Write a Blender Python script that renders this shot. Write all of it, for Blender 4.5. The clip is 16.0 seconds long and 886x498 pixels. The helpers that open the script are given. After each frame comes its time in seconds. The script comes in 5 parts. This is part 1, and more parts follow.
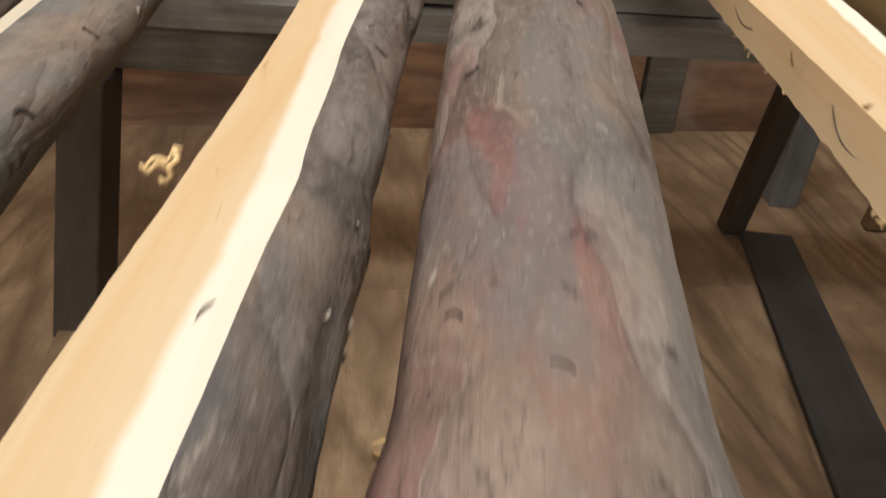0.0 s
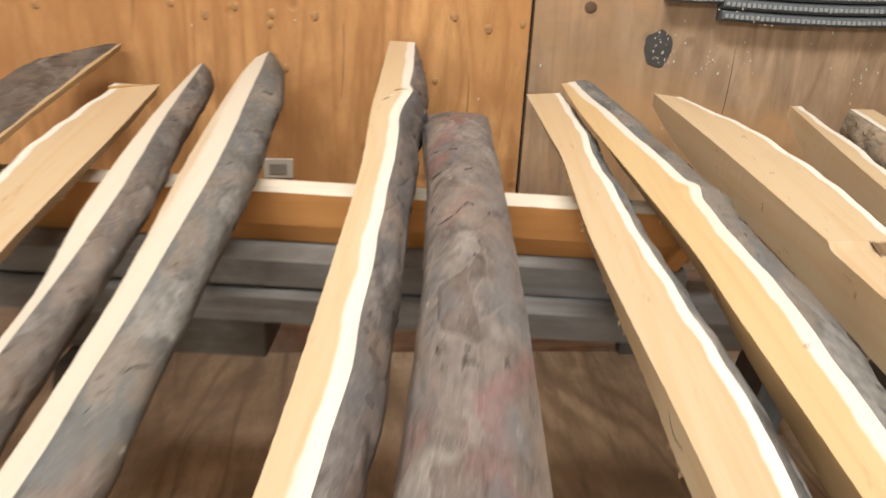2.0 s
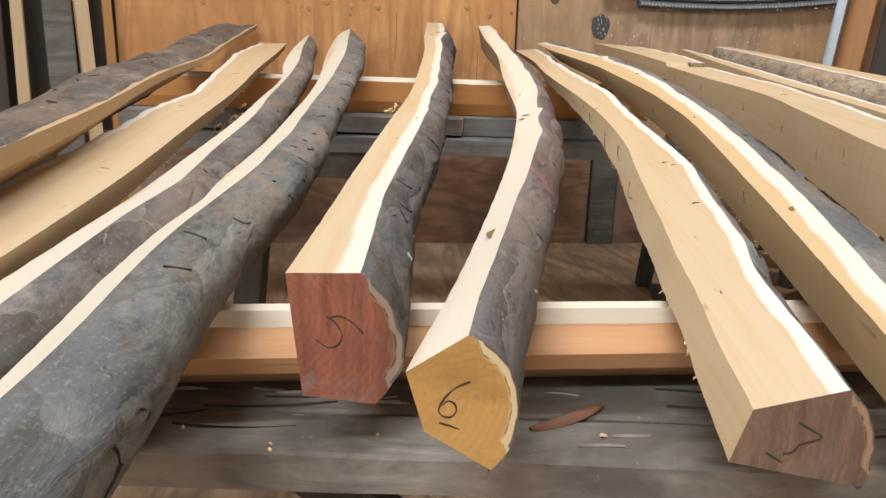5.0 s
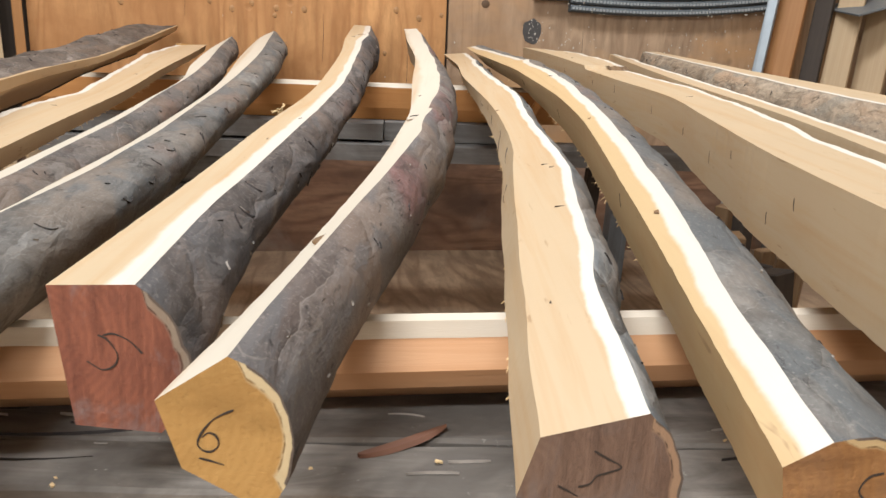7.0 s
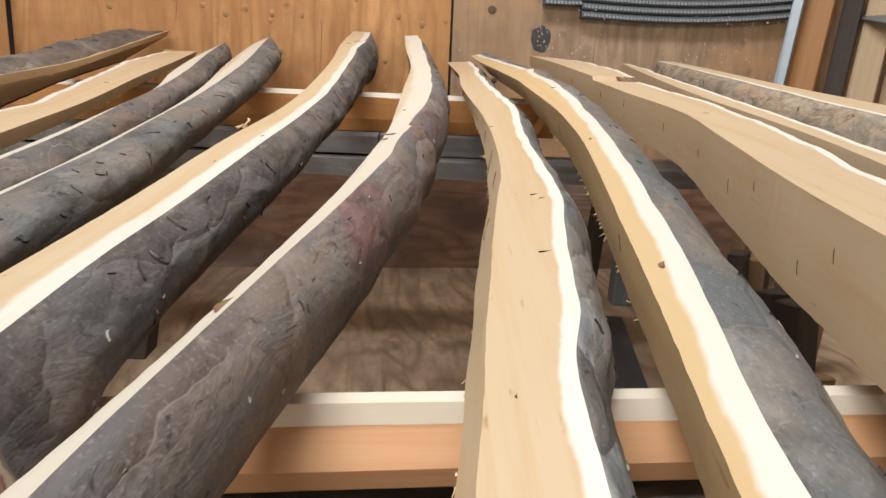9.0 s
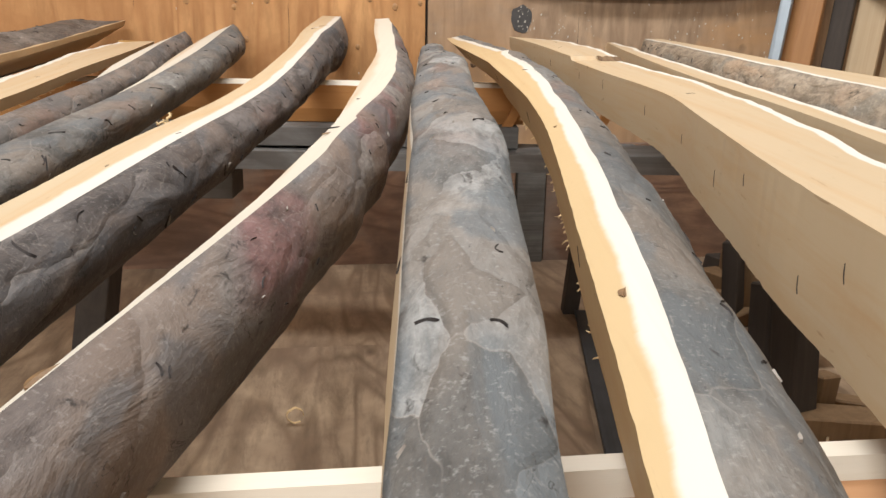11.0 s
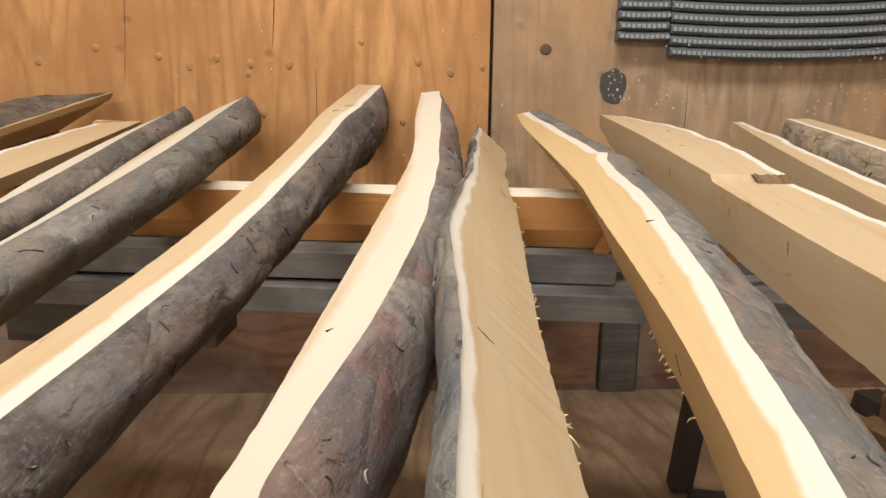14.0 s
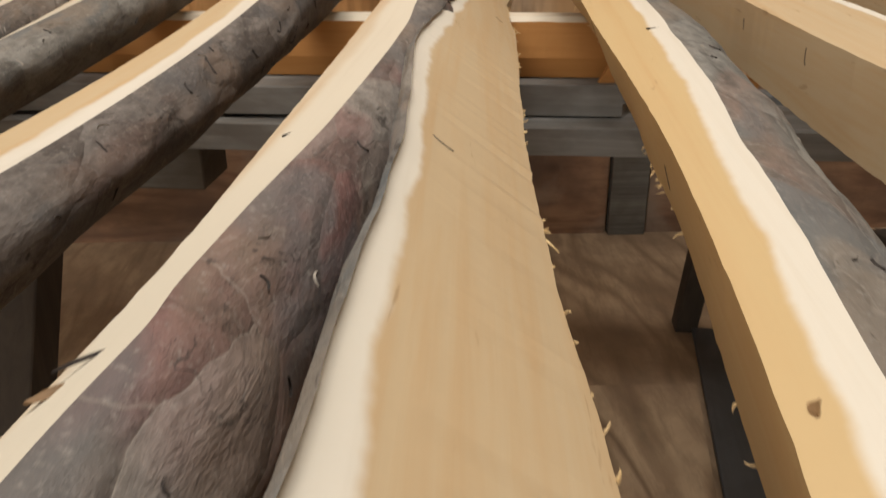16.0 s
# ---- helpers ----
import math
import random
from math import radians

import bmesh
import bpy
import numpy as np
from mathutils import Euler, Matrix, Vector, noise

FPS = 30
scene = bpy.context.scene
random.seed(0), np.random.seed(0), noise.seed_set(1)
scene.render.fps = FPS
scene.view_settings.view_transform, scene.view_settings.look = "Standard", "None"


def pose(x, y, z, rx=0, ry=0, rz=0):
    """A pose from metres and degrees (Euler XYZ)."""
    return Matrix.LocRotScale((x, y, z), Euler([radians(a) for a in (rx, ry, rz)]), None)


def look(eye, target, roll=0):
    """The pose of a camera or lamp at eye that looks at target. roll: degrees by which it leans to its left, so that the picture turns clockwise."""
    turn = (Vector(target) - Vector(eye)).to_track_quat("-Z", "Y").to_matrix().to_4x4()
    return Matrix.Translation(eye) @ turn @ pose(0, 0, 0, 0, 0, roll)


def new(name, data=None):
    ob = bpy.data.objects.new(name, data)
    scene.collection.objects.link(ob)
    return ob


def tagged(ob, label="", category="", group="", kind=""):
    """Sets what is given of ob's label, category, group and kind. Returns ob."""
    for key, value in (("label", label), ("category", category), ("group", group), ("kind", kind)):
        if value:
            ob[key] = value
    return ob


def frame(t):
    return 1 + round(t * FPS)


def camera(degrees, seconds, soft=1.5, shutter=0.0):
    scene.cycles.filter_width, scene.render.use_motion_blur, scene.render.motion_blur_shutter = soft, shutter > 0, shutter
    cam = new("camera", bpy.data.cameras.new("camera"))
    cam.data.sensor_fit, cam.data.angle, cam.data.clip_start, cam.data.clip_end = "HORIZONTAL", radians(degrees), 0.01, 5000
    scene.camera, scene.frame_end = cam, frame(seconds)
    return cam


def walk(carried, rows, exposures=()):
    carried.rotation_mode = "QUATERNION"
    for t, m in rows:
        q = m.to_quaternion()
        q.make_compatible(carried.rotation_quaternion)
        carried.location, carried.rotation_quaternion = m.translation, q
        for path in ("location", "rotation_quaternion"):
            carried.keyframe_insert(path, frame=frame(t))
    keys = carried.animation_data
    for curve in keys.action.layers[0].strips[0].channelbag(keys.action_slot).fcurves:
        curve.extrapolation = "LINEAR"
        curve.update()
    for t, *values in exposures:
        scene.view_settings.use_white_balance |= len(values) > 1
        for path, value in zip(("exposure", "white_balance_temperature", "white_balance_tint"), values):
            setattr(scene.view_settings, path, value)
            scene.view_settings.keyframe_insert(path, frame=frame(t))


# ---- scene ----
cam = camera(57.0, 16.0, 1.5, 0.4)
LIGHTING = [(0, -0.4, 6900, 10), (0.5, -0.4, 6900, 10), (1, -0.35, 6850, 10), (1.5, -0.15, 6750, 10), (2.5, -0.2, 6700, 10), (3, -0.35, 6700, 10), (3.5, -0.4, 6600, 10), (6.5, -0.2, 6150, 10), (9, -0.35, 6250, 10), (11.5, -0.17, 6250, 10), (12.5, -0.17, 6350, 10), (14, -0.33, 6800, 10), (14.5, -0.5, 6950, 10), (15.0, -0.58, 6950, 10), (15.5, -0.58, 6950, 10), (16, -0.72, 7000, 10)]
PATH = [
    (0, (-0.011, 0.282, 0.743), (0.199, 1.969, -0.312), 3.5),
    (0.5, (0.005, 0.41, 0.773), (0.204, 2.114, -0.255), 3.5),
    (1, (0.02, 0.51, 0.825), (0.255, 2.263, -0.108), 2.0),
    (1.5, (0.034, 0.54, 0.92), (0.293, 2.34, 0.089), 3.6),
    (2, (0.012, 0.321, 0.931), (0.22, 2.157, 0.165), 3.1),
    (2.4, (-0.028, 0.105, 0.881), (0.054, 1.935, 0.077), 2.9),
    (2.6, (-0.035, 0.021, 0.866), (0.06, 1.834, 0.027), 0.7),
    (2.7, (-0.035, -0.01, 0.858), (0.093, 1.789, -0.006), 0.6),
    (3, (-0.04, -0.075, 0.856), (0.166, 1.683, -0.074), 2.1),
    (3.5, (-0.047, -0.198, 0.836), (0.136, 1.577, -0.067), 1.9),
    (3.7, (-0.074, -0.304, 0.78), (0.116, 1.51, -0.04), 2.3),
    (5.8, (-0.124, -0.545, 0.71), (0.118, 1.368, 0.182), 0.9),
    (6, (-0.096, -0.528, 0.702), (0.191, 1.381, 0.177), 1.1),
    (6.5, (-0.056, -0.506, 0.709), (0.252, 1.397, 0.178), 1.7),
    (7, (-0.03, -0.493, 0.719), (0.27, 1.413, 0.192), 2.2),
    (7.5, (-0.023, -0.466, 0.713), (0.286, 1.441, 0.195), 2.6),
    (8, (-0.013, -0.445, 0.71), (0.283, 1.467, 0.202), 2.5),
    (8.5, (0.012, -0.417, 0.72), (0.273, 1.493, 0.189), 2.5),
    (9, (0.023, -0.382, 0.72), (0.285, 1.533, 0.207), 2.5),
    (9.2, (0.031, -0.36, 0.716), (0.296, 1.553, 0.196), 2.2),
    (11.3, (0.086, -0.275, 0.712), (0.349, 1.631, 0.168), 1.0),
    (11.5, (0.088, -0.263, 0.733), (0.345, 1.651, 0.213), 1.2),
    (12, (0.1, -0.143, 0.764), (0.263, 1.783, 0.247), 1.9),
    (12.5, (0.092, -0.102, 0.783), (0.263, 1.817, 0.247), 1.8),
    (13, (0.113, 0.029, 0.795), (0.271, 1.959, 0.296), 1.5),
    (13.3, (0.142, 0.101, 0.777), (0.267, 2.038, 0.296), 1.3),
    (13.5, (0.136, 0.142, 0.776), (0.268, 2.079, 0.295), 1.3),
    (14, (0.148, 0.202, 0.774), (0.249, 2.144, 0.306), 0.7),
    (14.5, (0.168, 0.244, 0.738), (0.222, 2.157, 0.155), -0.2),
    (15, (0.183, 0.264, 0.748), (0.201, 2.142, 0.06), -1.0),
    (15.5, (0.185, 0.273, 0.742), (0.205, 2.144, 0.037), -0.9),
    (16, (0.18, 0.242, 0.737), (0.231, 2.072, -0.068), -0.5),
]
walk(cam, [(t, look(eye, target, roll)) for t, eye, target, roll in PATH], LIGHTING)

# ---- light ----
world = bpy.data.worlds.new("world")
world.use_nodes = True
scene.world = world
world.node_tree.nodes["Background"].inputs[0].default_value = (1.0, 0.98, 0.95, 1)
world.node_tree.nodes["Background"].inputs[1].default_value = 0.25
scene.view_settings.exposure = 0.0


def area_lamp(x, y, z, sx, sy, watts, colour):
    data = bpy.data.lights.new("unseen_lamp", "AREA")
    data.shape, data.size, data.size_y, data.energy, data.color = "RECTANGLE", sx, sy, watts, colour
    lamp = new("unseen_lamp", data)
    lamp.matrix_world = pose(x, y, z)
    return tagged(lamp, "unseen overhead lamp, added to light the staves and the back wall", "lamp", kind="structure")


# Assumed lamp out of view, for the soft light from above.
area_lamp(0.15, 0.85, 2.40, 1.3, 0.3, 56, (0.97, 0.98, 0.98))
# Added fill behind the camera, brightens the back wall and left-facing sides.
area_lamp(-1.0, -1.7, 2.40, 1.3, 0.3, 132, (0.97, 0.98, 0.98))


# ---- materials ----
def ramp(nt, fac, stops):
    n = nt.nodes.new("ShaderNodeValToRGB")
    el = n.color_ramp.elements
    while len(el) < len(stops):
        el.new(0.5)
    for e, (p, c) in zip(el, stops):
        e.position, e.color = p, (*c, 1)
    nt.links.new(fac, n.inputs[0])
    return n.outputs[0]


def base(name, rough=0.6, spec=0.3):
    m = bpy.data.materials.new(name)
    m.use_nodes = True
    nt = m.node_tree
    b = nt.nodes["Principled BSDF"]
    b.inputs["Roughness"].default_value = rough
    b.inputs["Specular IOR Level"].default_value = spec
    return m, nt, b


def coords(nt, scale=(1, 1, 1), uv=False, rot=(0, 0, 0)):
    c = nt.nodes.new("ShaderNodeTexCoord")
    mp = nt.nodes.new("ShaderNodeMapping")
    mp.inputs["Scale"].default_value = scale
    mp.inputs["Rotation"].default_value = rot
    nt.links.new(c.outputs["UV" if uv else "Object"], mp.inputs[0])
    return mp.outputs[0]


def noise_tex(nt, vec, scale, detail=4.0, rough=0.55, dist=0.0):
    n = nt.nodes.new("ShaderNodeTexNoise")
    n.inputs["Scale"].default_value = scale
    n.inputs["Detail"].default_value = detail
    n.inputs["Roughness"].default_value = rough
    n.inputs["Distortion"].default_value = dist
    nt.links.new(vec, n.inputs["Vector"])
    return n.outputs["Fac"]


def mix(nt, fac, a, b, mode="MIX"):
    n = nt.nodes.new("ShaderNodeMix")
    n.data_type, n.blend_type = "RGBA", mode
    for sock, v in ((n.inputs[0], fac), (n.inputs[6], a), (n.inputs[7], b)):
        if isinstance(v, (int, float)):
            sock.default_value = v
        elif isinstance(v, tuple):
            sock.default_value = (*v, 1)
        else:
            nt.links.new(v, sock)
    return n.outputs[2]


def calc(nt, op, a, b=0.0, c=None):
    n = nt.nodes.new("ShaderNodeMath")
    n.operation = op
    for sock, v in zip(n.inputs, (a, b, c)):
        if v is None:
            continue
        if isinstance(v, (int, float)):
            sock.default_value = v
        else:
            nt.links.new(v, sock)
    return n.outputs[0]


def bump(nt, b, height, strength=0.3, dist=0.002):
    n = nt.nodes.new("ShaderNodeBump")
    n.inputs["Strength"].default_value = strength
    n.inputs["Distance"].default_value = dist
    nt.links.new(height, n.inputs["Height"])
    nt.links.new(n.outputs[0], b.inputs["Normal"])


def cut_wood(name, heart, sap, width=0.012, dark=(0.46, 0.28, 0.13)):
    """Sawn yew: a pale sapwood band along the bark edge (u of the UV is the distance from it in metres), warm heartwood beyond."""
    m, nt, b = base(name, 0.55, 0.25)
    uv = coords(nt, uv=True)
    sep = nt.nodes.new("ShaderNodeSeparateXYZ")
    nt.links.new(uv, sep.inputs[0])
    wob = noise_tex(nt, coords(nt, (1, 1, 1), True), 16, 5, 0.6)
    u = calc(nt, "ADD", sep.outputs[0], calc(nt, "MULTIPLY", calc(nt, "SUBTRACT", wob, 0.5), 0.010))
    band = nt.nodes.new("ShaderNodeMapRange")
    band.interpolation_type = "SMOOTHSTEP"
    band.inputs[1].default_value, band.inputs[2].default_value = width * 0.85, width * 1.22
    nt.links.new(u, band.inputs[0])
    grain = noise_tex(nt, coords(nt, (70, 2.2, 70)), 1.0, 5, 0.6, 0.6)
    blotch = noise_tex(nt, coords(nt, (9, 2.0, 9)), 1.0, 3)
    h = mix(nt, calc(nt, "MULTIPLY", blotch, 0.75), heart, tuple(0.75 * k + 0.25 * q for k, q in zip(heart, dark)))
    h = mix(nt, ramp(nt, grain, [(0.45, (0, 0, 0)), (0.72, (0.55, 0.55, 0.55))]), h, dark)
    fleck = ramp(nt, noise_tex(nt, coords(nt, (150, 22, 150)), 1.0, 3, 0.6, 0.4), [(0.67, (0, 0, 0)), (0.74, (0.6, 0.6, 0.6))])
    h = mix(nt, fleck, h, tuple(0.6 * k for k in dark))
    saw = nt.nodes.new("ShaderNodeTexWave")
    saw.inputs["Scale"].default_value = 55
    saw.inputs["Distortion"].default_value = 6
    nt.links.new(coords(nt, (0.25, 1, 0.2), rot=(0, 0, 0.5)), saw.inputs["Vector"])
    s = mix(nt, ramp(nt, grain, [(0.5, (0, 0, 0)), (0.8, (0.25, 0.25, 0.25))]), sap, tuple(0.8 * k for k in heart))
    col = mix(nt, band.outputs[0], s, h)
    nt.links.new(col, b.inputs["Base Color"])
    bump(nt, b, calc(nt, "ADD", grain, calc(nt, "MULTIPLY", saw.outputs["Fac"], 0.10)), 0.28, 0.0009)
    return m


def bark_mat(name, tints, red, amount, pale=0.5, size=26, lines=0.6, mosaic=0.38):
    """Thin scaly yew bark: plates of slightly different tints, purple-red patches where flakes came off, pale curved scratches, dark pits."""
    m, nt, b = base(name, 0.7, 0.28)
    v = coords(nt, (1, 0.5, 1))
    warp = nt.nodes.new("ShaderNodeTexNoise")
    warp.inputs["Scale"].default_value = 16
    warp.inputs["Detail"].default_value = 4
    nt.links.new(v, warp.inputs["Vector"])
    add = nt.nodes.new("ShaderNodeVectorMath")
    add.operation = "MULTIPLY_ADD"
    add.inputs[1].default_value = (0.05, 0.05, 0.05)
    nt.links.new(warp.outputs["Color"], add.inputs[0])
    nt.links.new(v, add.inputs[2])
    plates = nt.nodes.new("ShaderNodeTexVoronoi")
    plates.inputs["Scale"].default_value = size
    nt.links.new(add.outputs[0], plates.inputs["Vector"])
    rim = nt.nodes.new("ShaderNodeTexVoronoi")
    rim.feature = "DISTANCE_TO_EDGE"
    rim.inputs["Scale"].default_value = size
    nt.links.new(add.outputs[0], rim.inputs["Vector"])
    sep = nt.nodes.new("ShaderNodeSeparateColor")
    nt.links.new(plates.outputs["Color"], sep.inputs[0])
    big = noise_tex(nt, coords(nt, (1, 0.5, 1)), 7, 5, 0.6, 0.6)
    mid = noise_tex(nt, coords(nt, (1, 0.45, 1)), 34, 6, 0.65, 0.8)
    fine = noise_tex(nt, coords(nt, (1, 0.5, 1)), 130, 5, 0.7)
    pick = calc(nt, "ADD", calc(nt, "MULTIPLY", sep.outputs[0], mosaic), calc(nt, "ADD", calc(nt, "MULTIPLY", big, 0.85 - mosaic), calc(nt, "MULTIPLY", mid, 0.2)))
    col = ramp(nt, pick, [(0.30, tints[0]), (0.50, tints[1]), (0.64, tints[2]), (0.80, tints[3])])
    redmask = ramp(nt, noise_tex(nt, coords(nt, (1, 0.45, 1)), 6.3, 3, 0.5, 1.2), [(0.60 - amount, (0, 0, 0)), (0.68 - amount, (1, 1, 1))])
    col = mix(nt, calc(nt, "MULTIPLY", redmask, calc(nt, "MULTIPLY_ADD", sep.outputs[1], 0.6, 0.35)), col, red)
    col = mix(nt, ramp(nt, mid, [(0.30, (0.75, 0.75, 0.75)), (0.50, (0, 0, 0))]), col, tuple(0.40 * k for k in tints[0]))
    col = mix(nt, ramp(nt, fine, [(0.33, (0.5, 0.5, 0.5)), (0.55, (0, 0, 0))]), col, tuple(0.45 * k for k in tints[0]))
    scr = calc(nt, "ABSOLUTE", calc(nt, "SUBTRACT", noise_tex(nt, coords(nt, (1.3, 0.5, 1.3)), 15, 3, 0.5, 1.0), 0.5))
    gate = ramp(nt, noise_tex(nt, coords(nt), 13, 2), [(0.5, (0, 0, 0)), (0.6, (lines, lines, lines))])
    col = mix(nt, calc(nt, "MULTIPLY", ramp(nt, scr, [(0.001, (0.85, 0.85, 0.85)), (0.0035, (0, 0, 0))]), gate), col, (0.40, 0.34, 0.28))
    warm = ramp(nt, noise_tex(nt, coords(nt, (1, 0.4, 1)), 11, 3, 0.5, 0.8), [(0.50, (0, 0, 0)), (0.60, (0.6, 0.6, 0.6))])
    cool = ramp(nt, noise_tex(nt, coords(nt, (1.2, 0.45, 1.2)), 17, 3, 0.5, 0.8), [(0.52, (0, 0, 0)), (0.60, (0.65, 0.65, 0.65))])
    col = mix(nt, warm, col, (tints[2][0] * 0.98, tints[2][1] * 0.82, tints[2][2] * 0.70))
    col = mix(nt, cool, col, (tints[1][0] * 0.64, tints[1][1] * 0.74, tints[1][2] * 0.84))
    spots = ramp(nt, noise_tex(nt, coords(nt, (1, 0.35, 1)), 52, 5, 0.7, 1.2), [(0.63, (0, 0, 0)), (0.73, (pale, pale, pale))])
    col = mix(nt, spots, col, (0.42, 0.36, 0.30))
    vein = ramp(nt, rim.outputs["Distance"], [(0.003, (0.85, 0.85, 0.85)), (0.010, (0, 0, 0))])
    col = mix(nt, calc(nt, "MULTIPLY", vein, calc(nt, "MULTIPLY", ramp(nt, noise_tex(nt, coords(nt, (1, 0.6, 1)), 10, 3), [(0.47, (0, 0, 0)), (0.58, (1, 1, 1))]), lines)), col, (0.40, 0.35, 0.30))
    edge = ramp(nt, rim.outputs["Distance"], [(0.0, (0.0, 0.0, 0.0)), (0.09, (1, 1, 1))])
    col = mix(nt, calc(nt, "MULTIPLY", calc(nt, "SUBTRACT", 1.0, edge), 0.14), col, tuple(0.5 * k for k in tints[0]))
    # small dark pits and crack lines, and a grain of pale dust
    pit = ramp(nt, noise_tex(nt, coords(nt, (1, 0.5, 1)), 78, 4, 0.65, 0.6), [(0.30, (0.8, 0.8, 0.8)), (0.37, (0, 0, 0))])
    col = mix(nt, pit, col, (0.022, 0.017, 0.014))
    crack = calc(nt, "ABSOLUTE", calc(nt, "SUBTRACT", noise_tex(nt, coords(nt, (1.5, 0.7, 1.5)), 30, 4, 0.6, 0.9), 0.5))
    cgate = ramp(nt, noise_tex(nt, coords(nt), 19, 2), [(0.54, (0, 0, 0)), (0.62, (0.75, 0.75, 0.75))])
    col = mix(nt, calc(nt, "MULTIPLY", ramp(nt, crack, [(0.002, (1, 1, 1)), (0.008, (0, 0, 0))]), cgate), col, tuple(0.25 * k for k in tints[0]))
    dust = ramp(nt, noise_tex(nt, coords(nt), 330, 3, 0.7), [(0.56, (0, 0, 0)), (0.70, (0.4, 0.4, 0.4))])
    col = mix(nt, dust, col, tuple(1.25 * k for k in tints[3]))
    nt.links.new(col, b.inputs["Base Color"])
    height = calc(nt, "ADD", calc(nt, "MULTIPLY", mid, 0.85), calc(nt, "ADD", calc(nt, "MULTIPLY", fine, 0.35), calc(nt, "MULTIPLY", edge, 0.22)))
    height = calc(nt, "ADD", height, calc(nt, "MULTIPLY", sep.outputs[2], 0.12))
    bump(nt, b, height, 0.7, 0.0045)
    return m


def end_mat(name, core, ring, pale, grey=0.5, streak=(120, 1, 14)):
    """A crosscut end: faint year rings, saw streaks, weathered grey patches, a pale sapwood rim with a broken dark line, thin bark outside."""
    m, nt, b = base(name, 0.8, 0.18)
    uv = coords(nt, uv=True)
    sep = nt.nodes.new("ShaderNodeSeparateXYZ")
    nt.links.new(uv, sep.inputs[0])
    n = noise_tex(nt, coords(nt, (1, 1, 1)), 45, 5, 0.65)
    fine = noise_tex(nt, coords(nt), 240, 5, 0.7)
    saw = noise_tex(nt, coords(nt, streak, rot=(0, 0.12, 0)), 1.0, 5, 0.65, 0.4)
    u = calc(nt, "ADD", sep.outputs[0], calc(nt, "MULTIPLY", calc(nt, "SUBTRACT", n, 0.5), 0.14))
    rings = nt.nodes.new("ShaderNodeTexWave")
    rings.wave_type = "RINGS"
    rings.rings_direction = "Y"
    rings.inputs["Scale"].default_value = 75
    rings.inputs["Distortion"].default_value = 4
    shift = nt.nodes.new("ShaderNodeVectorMath")
    shift.operation = "ADD"
    shift.inputs[1].default_value = (0.032, 0.0, -0.004)
    nt.links.new(coords(nt), shift.inputs[0])
    nt.links.new(shift.outputs[0], rings.inputs["Vector"])
    col = mix(nt, calc(nt, "MULTIPLY", rings.outputs["Fac"], 0.30), core, ring)
    col = mix(nt, ramp(nt, n, [(0.35, (0, 0, 0)), (0.75, (0.6, 0.6, 0.6))]), col, ring)
    col = mix(nt, ramp(nt, saw, [(0.42, (0, 0, 0)), (0.68, (0.75, 0.75, 0.75))]), col, tuple(0.7 * k for k in ring))
    worn = ramp(nt, noise_tex(nt, coords(nt, (1, 1, 0.6)), 26, 6, 0.65, 0.7), [(0.48, (0, 0, 0)), (0.60, (grey, grey, grey))])
    col = mix(nt, worn, col, tuple(0.35 * k + 0.115 for k in core))
    col = mix(nt, ramp(nt, fine, [(0.28, (0.35, 0.35, 0.35)), (0.42, (0, 0, 0))]), col, tuple(0.4 * k for k in ring))
    col = mix(nt, ramp(nt, u, [(0.74, (0, 0, 0)), (0.82, (0.9, 0.9, 0.9))]), col, pale)
    line = calc(nt, "ABSOLUTE", calc(nt, "SUBTRACT", u, 0.80))
    gap = ramp(nt, noise_tex(nt, coords(nt), 120, 3), [(0.46, (0, 0, 0)), (0.56, (0.8, 0.8, 0.8))])
    col = mix(nt, calc(nt, "MULTIPLY", ramp(nt, line, [(0.008, (1, 1, 1)), (0.03, (0, 0, 0))]), gap), col, tuple(0.4 * k for k in ring))
    col = mix(nt, ramp(nt, u, [(0.945, (0, 0, 0)), (0.965, (1, 1, 1))]), col, (0.12, 0.09, 0.07))
    nt.links.new(col, b.inputs["Base Color"])
    bump(nt, b, calc(nt, "ADD", calc(nt, "ADD", n, calc(nt, "MULTIPLY", fine, 0.5)), saw), 0.6, 0.002)
    return m


